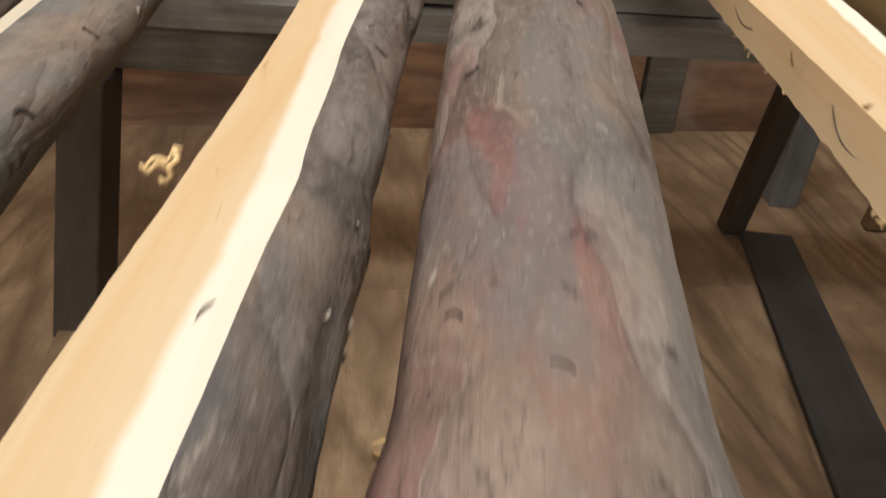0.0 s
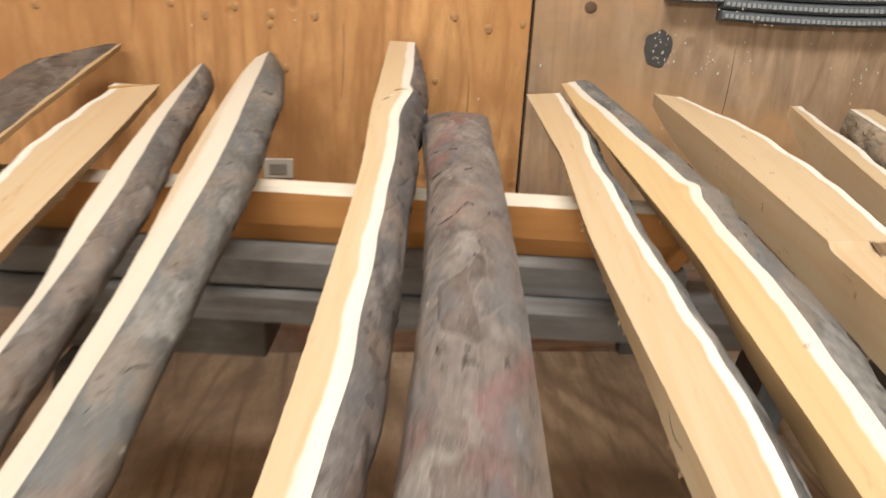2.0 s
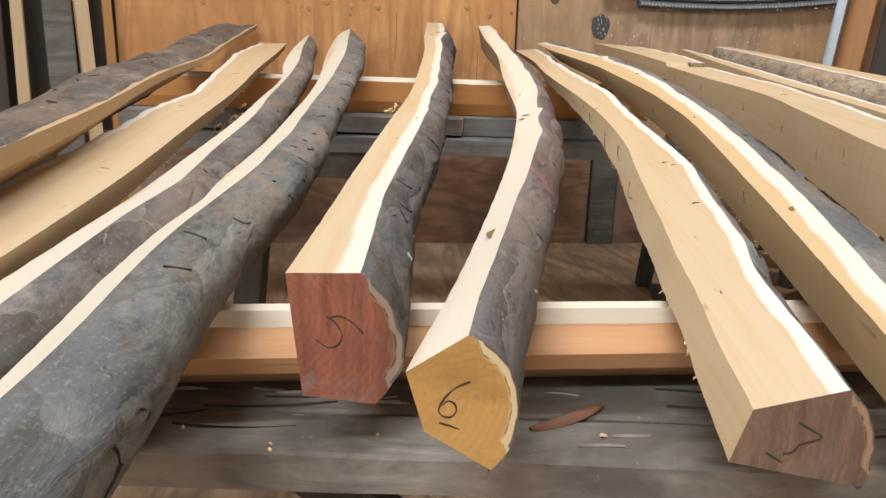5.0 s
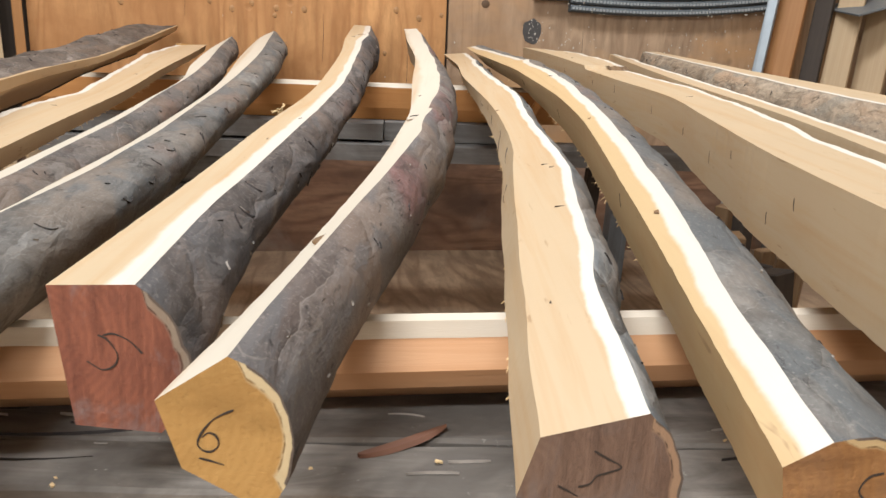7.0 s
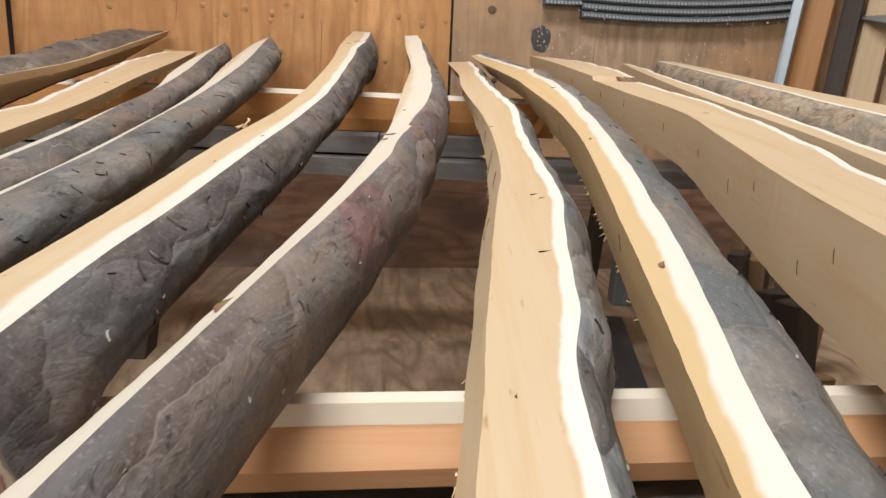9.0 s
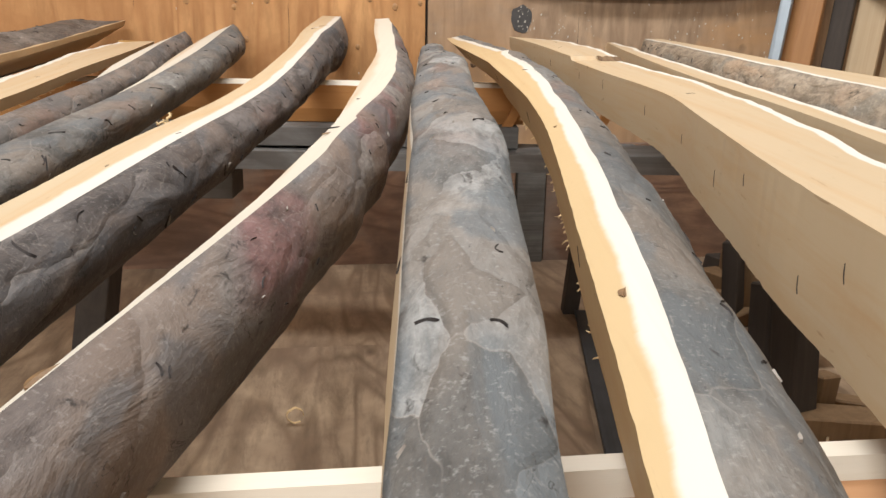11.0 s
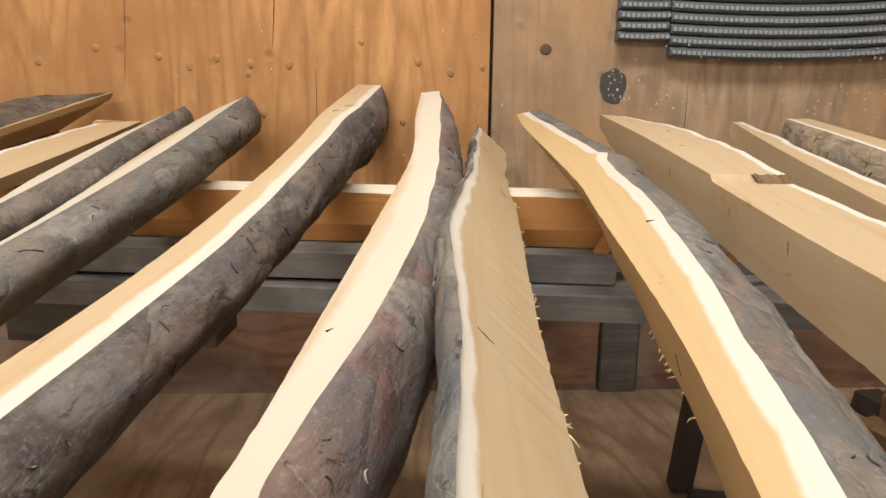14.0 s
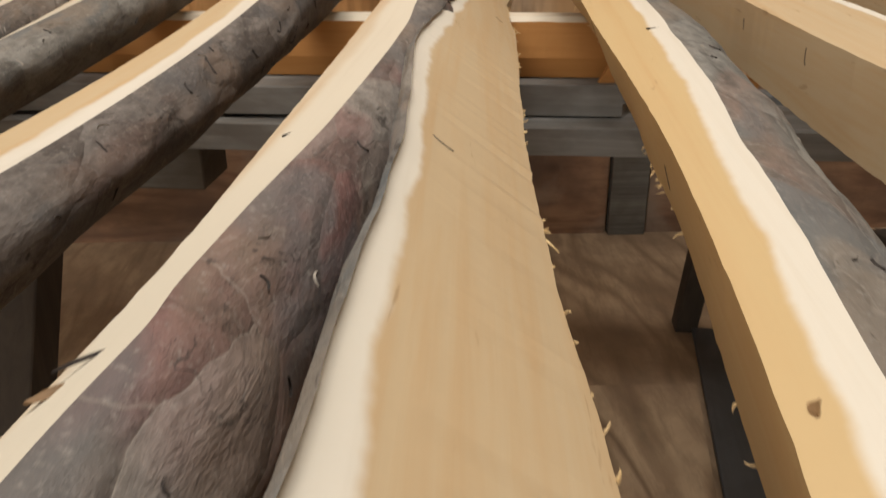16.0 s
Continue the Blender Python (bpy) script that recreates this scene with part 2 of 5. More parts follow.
def board_mat(name, a, c, grain=(60, 60, 2.5), rough=0.6, knots=None, stain=None, streak=0.6, dirt=None):
    m, nt, b = base(name, rough, 0.25)
    g = noise_tex(nt, coords(nt, grain), 1.0, 6, 0.65, 0.8)
    big = noise_tex(nt, coords(nt), 3.0, 4)
    col = mix(nt, ramp(nt, g, [(0.3, (0, 0, 0)), (0.72, (1, 1, 1))]), a, c)
    col = mix(nt, calc(nt, "MULTIPLY", big, 0.45), col, tuple(k * streak for k in c))
    if knots:
        v = nt.nodes.new("ShaderNodeTexVoronoi")
        v.inputs["Scale"].default_value = 1.0
        nt.links.new(coords(nt, knots), v.inputs["Vector"])
        k = ramp(nt, calc(nt, "ADD", v.outputs["Distance"], calc(nt, "MULTIPLY", calc(nt, "SUBTRACT", g, 0.5), 0.12)), [(0.06, (1, 1, 1)), (0.17, (0, 0, 0))])
        col = mix(nt, calc(nt, "MULTIPLY", k, 0.7), col, tuple(0.3 * q for q in c))
    if stain:
        s = ramp(nt, noise_tex(nt, coords(nt), 5.0, 5, 0.6, 0.7), [(0.45, (0, 0, 0)), (0.62, (0.85, 0.85, 0.85))])
        col = mix(nt, s, col, stain)
    if dirt:
        d = ramp(nt, noise_tex(nt, coords(nt), 120, 4, 0.7), [(0.66, (0, 0, 0)), (0.76, (0.5, 0.5, 0.5))])
        col = mix(nt, d, col, dirt)
    nt.links.new(col, b.inputs["Base Color"])
    bump(nt, b, g, 0.5, 0.002)
    return m


def figured_ply(name, a, c, scale=3.2, stretch=(1.0, 0.16, 1.0), dark=None, rough=0.65, dimples=0.0, wash=None):
    """Rotary-cut plywood: wide flame-shaped figure, knots, grime and, on the walls, plugged knots and dents."""
    m, nt, b = base(name, rough, 0.25)
    field = noise_tex(nt, coords(nt, stretch), scale, 3, 0.45, 0.5)
    tri = calc(nt, "PINGPONG", calc(nt, "MULTIPLY", field, 15.0), 0.5)
    line = ramp(nt, tri, [(0.03, (1, 1, 1)), (0.30, (0.0, 0.0, 0.0))])
    fine = noise_tex(nt, coords(nt, tuple(42 if s > 0.5 else 9 for s in stretch)), 1.0, 6, 0.65, 0.3)
    patch = noise_tex(nt, coords(nt), 3.1, 5, 0.6, 0.5)
    col = mix(nt, calc(nt, "MULTIPLY", line, calc(nt, "MULTIPLY", patch, 1.6)), a, c)
    col = mix(nt, ramp(nt, fine, [(0.42, (0, 0, 0)), (0.68, (0.6, 0.6, 0.6))]), col, tuple(0.62 * k for k in c))
    v = nt.nodes.new("ShaderNodeTexVoronoi")
    v.inputs["Scale"].default_value = 6.5
    nt.links.new(coords(nt, tuple(1.0 if s > 0.5 else 0.6 for s in stretch)), v.inputs["Vector"])
    knot = calc(nt, "ADD", v.outputs["Distance"], calc(nt, "MULTIPLY", calc(nt, "SUBTRACT", fine, 0.5), 0.10))
    col = mix(nt, ramp(nt, knot, [(0.035, (0.85, 0.85, 0.85)), (0.10, (0, 0, 0))]), col, tuple(0.30 * k for k in c))
    if dark:
        grime = ramp(nt, noise_tex(nt, coords(nt), 4.0, 6, 0.62, 0.4), [(0.4, (0, 0, 0)), (0.68, (0.9, 0.9, 0.9))])
        col = mix(nt, grime, col, dark)
    if wash:
        w = ramp(nt, noise_tex(nt, coords(nt), 2.2, 5, 0.6, 0.8), [(0.5, (0, 0, 0)), (0.64, (0.75, 0.75, 0.75))])
        col = mix(nt, w, col, wash)
    height = calc(nt, "ADD", fine, calc(nt, "MULTIPLY", line, 0.7))
    if dimples:
        d = nt.nodes.new("ShaderNodeTexVoronoi")
        d.inputs["Scale"].default_value = 13
        nt.links.new(coords(nt), d.inputs["Vector"])
        dip = ramp(nt, d.outputs["Distance"], [(0.06, (1, 1, 1)), (0.17, (0, 0, 0))])
        col = mix(nt, calc(nt, "MULTIPLY", dip, 0.4), col, tuple(0.55 * k for k in c))
        height = calc(nt, "ADD", height, calc(nt, "MULTIPLY", dip, -dimples))
    nt.links.new(col, b.inputs["Base Color"])
    bump(nt, b, height, 0.4, 0.0015)
    return m


def plain(name, col, rough=0.6, metal=0.0, vary=0.35, scale=30):
    m, nt, b = base(name, rough, 0.4)
    b.inputs["Metallic"].default_value = metal
    n = noise_tex(nt, coords(nt), scale, 4)
    nt.links.new(mix(nt, n, col, tuple(k * (1 - vary) for k in col)), b.inputs["Base Color"])
    bump(nt, b, n, 0.2, 0.001)
    return m


HEART = (0.50, 0.395, 0.255)
SAP = (0.61, 0.56, 0.48)
YEW = cut_wood("sawn_yew", HEART, SAP, 0.013)
YEW_PALE = cut_wood("sawn_yew_pale", (0.50, 0.385, 0.245), (0.66, 0.61, 0.525), 0.009)
YEW_GOLD = cut_wood("sawn_yew_golden", (0.51, 0.37, 0.195), SAP, 0.012)
# Tan without sapwood, darkened because stave 10's cut side lies in shade.
YEW_TAN_SHADED = cut_wood("sawn_yew_tan_shaded", (0.42, 0.29, 0.16), (0.42, 0.29, 0.16), 0.010)
YEW_SAP = cut_wood("sawn_yew_sapwood", (0.52, 0.435, 0.325), (0.585, 0.525, 0.425), 0.030)
G0, G1, G2, G3 = (0.085, 0.070, 0.060), (0.142, 0.121, 0.105), (0.185, 0.165, 0.148), (0.25, 0.225, 0.20)
BARK_GREY = bark_mat("bark_grey_brown", (G0, G1, G2, G3), (0.185, 0.105, 0.085), 0.0)
BARK_PURPLE = bark_mat("bark_dark_purple_grey", ((0.068, 0.057, 0.051), (0.122, 0.104, 0.094), (0.165, 0.144, 0.131), (0.225, 0.2, 0.182)), (0.16, 0.085, 0.068), 0.0, 0.45, 24, 0.25)
BARK_RED = bark_mat("bark_purple_red", ((0.105, 0.080, 0.068), (0.168, 0.140, 0.122), (0.20, 0.175, 0.155), (0.26, 0.23, 0.205)), (0.185, 0.090, 0.082), 0.075, 0.4, 20, 0.34)
BARK_BLUE = bark_mat("bark_grey_green", ((0.110, 0.100, 0.088), (0.165, 0.160, 0.148), (0.215, 0.215, 0.205), (0.285, 0.275, 0.255)), (0.20, 0.135, 0.105), 0.0, 0.15, 26, 0.4, 0.74)
BARK_MOSS = bark_mat("bark_smooth_grey", ((0.095, 0.086, 0.076), (0.155, 0.146, 0.132), (0.20, 0.190, 0.172), (0.26, 0.245, 0.22)), (0.18, 0.12, 0.095), 0.0, 0.4, 22, 0.3, 0.28)
BARK_BROWN = bark_mat("bark_brown_rough", ((0.20, 0.15, 0.10), (0.31, 0.245, 0.175), (0.37, 0.30, 0.22), (0.45, 0.37, 0.28)), (0.30, 0.21, 0.14), 0.0, 0.6, 26, 0.2, 0.2)
BARK_DARK = bark_mat("bark_dark_flaky", ((0.07, 0.052, 0.04), (0.12, 0.096, 0.078), (0.17, 0.142, 0.118), (0.22, 0.19, 0.16)), (0.14, 0.08, 0.055), -0.04, 0.7, 34)
END_RED = end_mat("end_grain_red", (0.31, 0.115, 0.065), (0.17, 0.062, 0.042), (0.27, 0.215, 0.155), 0.75)
END_DARK = end_mat("end_grain_dark_red", (0.20, 0.08, 0.055), (0.12, 0.05, 0.035), (0.42, 0.28, 0.14))
END_TAN = end_mat("end_grain_tan", (0.48, 0.275, 0.09), (0.40, 0.215, 0.065), (0.58, 0.46, 0.27), 0.0, (8, 1, 20))
END_RUST = end_mat("end_grain_rust", (0.36, 0.18, 0.065), (0.24, 0.11, 0.04), (0.50, 0.36, 0.18), 0.1, (20, 1, 70))
END_BROWN = end_mat("end_grain_grey_brown", (0.20, 0.125, 0.085), (0.125, 0.075, 0.052), (0.32, 0.2, 0.12), 0.35)
BEAM_FACE = board_mat("beam_orange", (0.56, 0.27, 0.09), (0.47, 0.21, 0.065), (3, 60, 60), 0.6)
BEAM_PALE = board_mat("beam_pale_orange", (0.57, 0.32, 0.165), (0.49, 0.25, 0.115), (3, 60, 60), 0.6)
BEAM_TOP = board_mat("beam_sapwood", (0.74, 0.66, 0.54), (0.68, 0.58, 0.45), (3, 60, 60), 0.6)
GREY_TIMBER = board_mat("weathered_timber", (0.22, 0.205, 0.18), (0.085, 0.075, 0.065), (4, 70, 70), 0.8, stain=(0.085, 0.07, 0.056), dirt=(0.27, 0.24, 0.2))
TRESTLE_TOP = board_mat("trestle_top_timber", (0.40, 0.355, 0.305), (0.13, 0.110, 0.09), (11, 42, 42), 0.8, stain=(0.085, 0.072, 0.06), dirt=(0.5, 0.46, 0.4), streak=0.5)
GREY_LATH = board_mat("grey_lath", (0.31, 0.30, 0.285), (0.17, 0.16, 0.148), (3, 70, 70), 0.65, stain=(0.12, 0.105, 0.09))
DARK_TIMBER = board_mat("dark_timber", (0.075, 0.058, 0.045), (0.045, 0.035, 0.028), (50, 50, 3), 0.75)
PLY_WALL = figured_ply("orange_plywood", (0.62, 0.33, 0.135), (0.44, 0.21, 0.080), 5.0, (1.0, 1.0, 0.10), (0.40, 0.185, 0.068), 0.55, 3.5)
PLY_WALL_GREY = figured_ply("grey_brown_plywood", (0.48, 0.335, 0.215), (0.32, 0.215, 0.135), 5.0, (1.0, 1.0, 0.14), (0.30, 0.19, 0.115), 0.6, 1.8, (0.52, 0.30, 0.14))
PLY_FLOOR = figured_ply("floor_plywood", (0.43, 0.305, 0.195), (0.23, 0.15, 0.09), 3.4, (1.0, 0.26, 1.0), (0.19, 0.125, 0.08))
# Kept pale so the unseen room shell throws more light back.
BOUNCE_PAINT = plain("bounce_paint", (0.82, 0.79, 0.74), 0.8, 0, 0.3, 4)
WEBBING = plain("dark_webbing", (0.145, 0.160, 0.170), 0.75, 0, 0.5, 160)
WEB_LIGHT = plain("grey_thread", (0.40, 0.42, 0.42), 0.8, 0, 0.4, 300)
STAIN = plain("black_paint_smear", (0.10, 0.092, 0.086), 0.6, 0, 0.6, 60)
WHITE_PLASTIC = plain("white_plastic", (0.62, 0.57, 0.48), 0.4, 0, 0.1)
GREY_PLASTIC = plain("grey_plastic", (0.30, 0.27, 0.23), 0.45, 0, 0.1)
INK = plain("black_marker", (0.045, 0.032, 0.024), 0.6, 0, 0.2)
SHAVING = cut_wood("shaving_wood", (0.68, 0.44, 0.2), (0.7, 0.5, 0.26), 0.002)
BARK_CHIP = plain("red_bark", (0.20, 0.085, 0.045), 0.7, 0, 0.5, 60)
STEEL = plain("galvanised_steel", (0.30, 0.33, 0.35), 0.5, 0.6, 0.3)
POST_GREY = board_mat("blue_grey_board", (0.25, 0.265, 0.275), (0.15, 0.155, 0.16), (60, 60, 3), 0.6, stain=(0.13, 0.125, 0.12))
POST_DARK = board_mat("dark_grey_plank", (0.085, 0.085, 0.088), (0.05, 0.048, 0.047), (60, 60, 3), 0.5, stain=(0.04, 0.038, 0.036))
BOARD_PALE = board_mat("pale_board", (0.56, 0.42, 0.26), (0.46, 0.32, 0.18), (60, 60, 2), 0.6)
BOARD_RED = board_mat("red_brown_board", (0.42, 0.21, 0.08), (0.33, 0.15, 0.05), (60, 60, 2), 0.5)
BILLET = board_mat("split_billet", (0.30, 0.19, 0.10), (0.20, 0.12, 0.06), (60, 60, 3), 0.7)


# ---- builders ----
def mesh_of(name, bm, mats, smooth=False):
    me = bpy.data.meshes.new(name)
    bm.normal_update()
    bm.to_mesh(me)
    bm.free()
    for m in mats:
        me.materials.append(m)
    if smooth:
        for p in me.polygons:
            p.use_smooth = True
    return me


def part(name, bm, material, parent, label="", smooth=False):
    mats = material if isinstance(material, (list, tuple)) else [material]
    ob = new(name, mesh_of(name, bm, mats, smooth))
    if parent is not None:
        ob.parent = parent
    return tagged(ob, label)


def thing(name, m, label, category, group="", kind=""):
    ob = new(name)
    ob.empty_display_size = 0.05
    ob.matrix_world = m
    return tagged(ob, label, category, group, kind)


def box(x0, x1, y0, y1, z0, z1, bevel=0.002, bm=None, rough=0.0, seed=0):
    """A bevelled board; with rough its corners wander by that many metres."""
    bm = bm or bmesh.new()
    made = bmesh.ops.create_cube(bm, size=1.0)["verts"]
    rnd = random.Random(seed)
    for v in made:
        v.co = Vector((x0 if v.co.x < 0 else x1, y0 if v.co.y < 0 else y1, z0 if v.co.z < 0 else z1))
        v.co += Vector([rnd.uniform(-rough, rough) for _ in range(3)])
    if bevel:
        edges = list({e for v in made for e in v.link_edges})
        bmesh.ops.bevel(bm, geom=edges, offset=bevel, segments=1, affect="EDGES")
    return bm


def wavy_board(axis, a, b, w0, w1, z0, z1, wob=0.0015, n=24, seed=0):
    """A board along x or z whose long edges are slightly uneven."""
    bm = bmesh.new()
    rings = []
    for i in range(n + 1):
        s = a + (b - a) * i / n
        o = [noise.noise((s * 9, seed * 3.1 + k, 0)) * wob for k in range(8)]
        c = [(w0 + o[0], z0 + o[1]), (w1 + o[2], z0 + o[3]), (w1 + o[4], z1 + o[5] - 0.002), (w1 - 0.003 + o[4], z1 + o[5]), (w0 + 0.003 + o[6], z1 + o[7]), (w0 + o[6], z1 + o[7] - 0.002)]
        rings.append([bm.verts.new((s, p, q) if axis == "x" else (p, q, s)) for p, q in c])
    for r, q in zip(rings, rings[1:]):
        for k in range(6):
            bm.faces.new((r[k], q[k], q[(k + 1) % 6], r[(k + 1) % 6]))
    bm.faces.new(rings[0])
    bm.faces.new(rings[-1][::-1])
    bmesh.ops.recalc_face_normals(bm, faces=bm.faces)
    return bm


def curve_at(rows, y):
    """Catmull-Rom through rows sorted by their first value."""
    ys = [r[0] for r in rows]
    k = max(0, min(len(ys) - 2, sum(1 for q in ys if q <= y) - 1))
    p = [np.array(rows[max(0, min(len(rows) - 1, k + d))][1:]) for d in (-1, 0, 1, 2)]
    h = [ys[max(0, min(len(rows) - 1, k + d))] for d in (-1, 0, 1, 2)]
    t = (y - h[1]) / max(1e-6, h[2] - h[1])
    m1 = (p[2] - p[0]) / max(1e-6, h[2] - h[0]) * (h[2] - h[1])
    m2 = (p[3] - p[1]) / max(1e-6, h[3] - h[1]) * (h[2] - h[1])
    return (2 * t**3 - 3 * t**2 + 1) * p[1] + (t**3 - 2 * t**2 + t) * m1 + (3 * t**2 - 2 * t**3) * p[2] + (t**3 - t**2) * m2


FRONT_TOP, BACK_TOP = 0.53, 0.597


def support_z(y):
    return FRONT_TOP + (y - 0.025) * (BACK_TOP - FRONT_TOP) / 1.31


def stave_pose(tip, near, roll=0.0):
    """Local y runs from the near end to the tip; roll turns it about its length."""
    y = (Vector(tip) - Vector(near)).normalized()
    x = y.cross(Vector((0, 0, 1))).normalized()
    z = x.cross(y)
    m = Matrix((x, y, z)).transposed().to_4x4()
    m.translation = Vector(tip)
    return m @ pose(0, 0, 0, 0, roll, 0)


def split_fibres(root, pts, count, seed, mir=False):
    """Torn fibres and curls that hang along a sawn edge."""
    rnd = random.Random(seed)
    bm = bmesh.new()
    nests = [rnd.uniform(0.04, 0.93) for _ in range(16)]
    for _ in range(count):
        p = pts[int(len(pts) * min(0.95, max(0.03, rnd.choice(nests) + rnd.gauss(0, 0.02))))].copy()
        out = Vector((-1 if not mir else 1, 0, 0))
        d = (out * rnd.uniform(0.1, 0.9) + Vector((0, rnd.uniform(-1, 1), rnd.uniform(-1.0, 0.1)))).normalized()
        curl = Vector([rnd.uniform(-1, 1) for _ in range(3)]) * 0.7
        ln, w = rnd.choice((0.0015, 0.002, 0.003, 0.003, 0.004, 0.006)) * rnd.uniform(0.6, 1.3), rnd.uniform(0.0003, 0.0009)
        side = d.cross(Vector((rnd.random(), 1, rnd.random()))).normalized() * w
        up = d.cross(side).normalized() * 0.0002
        prev = None
        for s in range(5):
            k = 1 - s / 5
            ring = [bm.verts.new(p + o) for o in (side * k + up, side * -k + up, side * -k - up, side * k - up)]
            if prev:
                for e in range(4):
                    bm.faces.new((prev[e], prev[(e + 1) % 4], ring[(e + 1) % 4], ring[e]))
            prev = ring
            p = p + d * ln / 4
            d = (d + curl * 0.45).normalized()
    bmesh.ops.recalc_face_normals(bm, faces=bm.faces)
    return tagged(part("fuzzy_edge", bm, SHAVING, root, "fuzzy torn fibres along the sawn edge"), kind="stuff")


def along(v, q):
    """A value that may change along a stave: one number, or numbers from the near end to the tip."""
    if not isinstance(v, tuple):
        return v
    k = min(len(v) - 2, int(q * (len(v) - 1)))
    f = q * (len(v) - 1) - k
    return v[k] + (v[k + 1] - v[k]) * f


def stave(rows, bulge, mats, label, lo=0.0, bo=0.0, hl=0.85, tilt=0.0, wavy=0.003, seed=1, cut=0.0, side="R", slack=0.0, fuzz=0, skew=0.0, notch=None, knobs=(), taper=None, droop=0.0):
    """One split and sawn length of yew. rows: y, left and right edge of the upper face, its height. Bark bulges out on one side (R or L).
    lo, bo: how far the lower edges stand beside the upper ones; hl: height of the sawn side as a share of the depth; cut: slant of the tip."""
    wood_m, bark_m, end_m = mats
    y0, y1 = rows[0][0], rows[-1][0]
    n = 200
    mir = side == "L"
    tipc, nearc = Vector((sum(rows[-1][1:3]) / 2, y1, rows[-1][3] - 0.03)), Vector((sum(rows[0][1:3]) / 2, y0, rows[0][3] - 0.03))
    m = stave_pose(tipc, nearc)
    inv = m.inverted()
    root = thing("yew_stave", m, label, "wood stave", "yew staves on the trestles")
    wood, bark = bmesh.new(), bmesh.new()
    uvw = wood.loops.layers.uv.new("UVMap")
    wr, br, us = [], [], []
    NB = 14
    for i in range(n + 1):
        y = y0 + (y1 - y0) * i / n
        xl, xr, zt = curve_at(rows, y)
        zb = support_z(y) - slack - droop * max(0.0, 1 - (y - y0) / 0.09) ** 0.6
        if taper and y > y1 - taper[0]:
            q = (y - y1 + taper[0]) / taper[0]
            zb += (zt - taper[1] - zb) * q * q
        # the sapwood edge wanders, and swells at old twigs
        w = wavy * (noise.noise((y * 7, seed * 5.3, 0)) + 0.45 * noise.noise((y * 19, seed * 5.3, 3)) + 0.12 * noise.noise((y * 55, seed, 8)))
        for ky, amp, wid in knobs:
            w += amp * math.exp(-(((y - ky) / wid) ** 2))
        if mir:
            xl -= w
            xl, xr = -xr, -xl
        else:
            xr += w
        tl, lo_y, bo_y, hl_y = (along(v, i / n) for v in (tilt, lo, bo, hl))
        if notch and y > notch[0]:
            zt += notch[1]
        jag = 0.0008 * noise.noise((y * 160, seed, 5))
        d = zt - zb
        TL, TR = Vector((xl + jag, zt - tl)), Vector((xr, zt + 0.6 * w))
        BLx, BRx = xl + lo_y + 0.002 * noise.noise((y * 11, seed, 7)), xr + bo_y + 0.003 * noise.noise((y * 6, seed, 9))
        BL = Vector((BLx, TL.y - hl_y * (TL.y - zb) + 0.0015 * noise.noise((y * 90, seed, 2))))
        BR = Vector((max(BRx, BLx + 0.008), zb + 0.002))
        arc = []
        for k in range(NB + 1):
            q = k / NB
            p = TR.lerp(BR, q)
            f = math.sin(math.pi * q) ** 0.7
            out = bulge * (1 - 0.6 * max(0.0, (y - y1 + 0.22) / 0.22) ** 1.5) * f * (1 + 0.16 * noise.noise((y * 5, q * 2, seed))) + 0.0022 * noise.noise((y * 22, q * 6, seed * 2.0)) + 0.0008 * noise.noise((y * 70, q * 16, seed * 2.0))
            ch = BR - TR
            nrm = Vector((-ch.y, ch.x)).normalized()
            p = p + nrm * (out * min(1.0, q * 12, (1 - q) * 12 + 0.3))
            if bo_y < 0.035:
                p.y = min(p.y, TR.y - 0.0005 * k)
                p.x = max(p.x, TR.x if q < 0.3 else p.x)
            arc.append(p)
        top = [TL.lerp(TR, a) for a in (0, 0.25, 0.5, 0.75, 1)]
        left = [BL.lerp(TL, a) for a in (0, 0.33, 0.67)]
        bot = [arc[-1].lerp(BL, a) for a in (0, 0.33, 0.67)]
        ring = left + top + bot  # starts at BL, over the top to TR; then from BR back

        def place(p, y=y):
            x = -p.x if mir else p.x
            return inv @ Vector((x, y + (cut * (p.x - xl) if i == n else 0.0) + (skew * (zt - p.y) if i in (0, n) else 0.0), p.y))

        wr.append([wood.verts.new(place(p)) for p in ring])
        wd = (TR - TL).length
        us.append(([wd + 0.04, wd + 0.03, wd + 0.01] + [wd * (1 - a) for a in (0, 0.25, 0.5, 0.75, 1)], [0, 0.019, 0.039, 0.06], y))
        inner = [p - Vector((0.002, 0.0025)) for p in (arc[0], arc[-1])]
        br.append([bark.verts.new(place(p)) for p in [inner[0]] + arc + [inner[1]]])
    NL = len(wr[0])
    for i in range(n):
        for k in range(NL):
            if k == 7:  # TR to BR lies under the bark
                continue
            a, b = wr[i], wr[i + 1]
            k2 = (k + 1) % NL
            quad = (a[k], b[k], b[k2], a[k2])
            face = wood.faces.new(quad if not mir else quad[::-1])
            if k < 7:
                ua, ub = us[i][0][k], us[i][0][k2]
            else:
                ua, ub = us[i][1][k - 8], us[i][1][k - 7]
            val = {a[k]: (ua, us[i][2]), b[k]: (ua, us[i + 1][2]), b[k2]: (ub, us[i + 1][2]), a[k2]: (ub, us[i][2])}
            for loop in face.loops:
                loop[uvw].uv = val[loop.vert]
        for k in range(len(br[0]) - 1):
            a, b = br[i], br[i + 1]
            quad = (a[k], b[k], b[k + 1], a[k + 1])
            bark.faces.new(quad if not mir else quad[::-1])
    loops = {i: [v.co.copy() for v in wr[i][:8]] + [v.co.copy() for v in br[i][2:-1]] + [v.co.copy() for v in wr[i][9:]] for i in (0, n)}
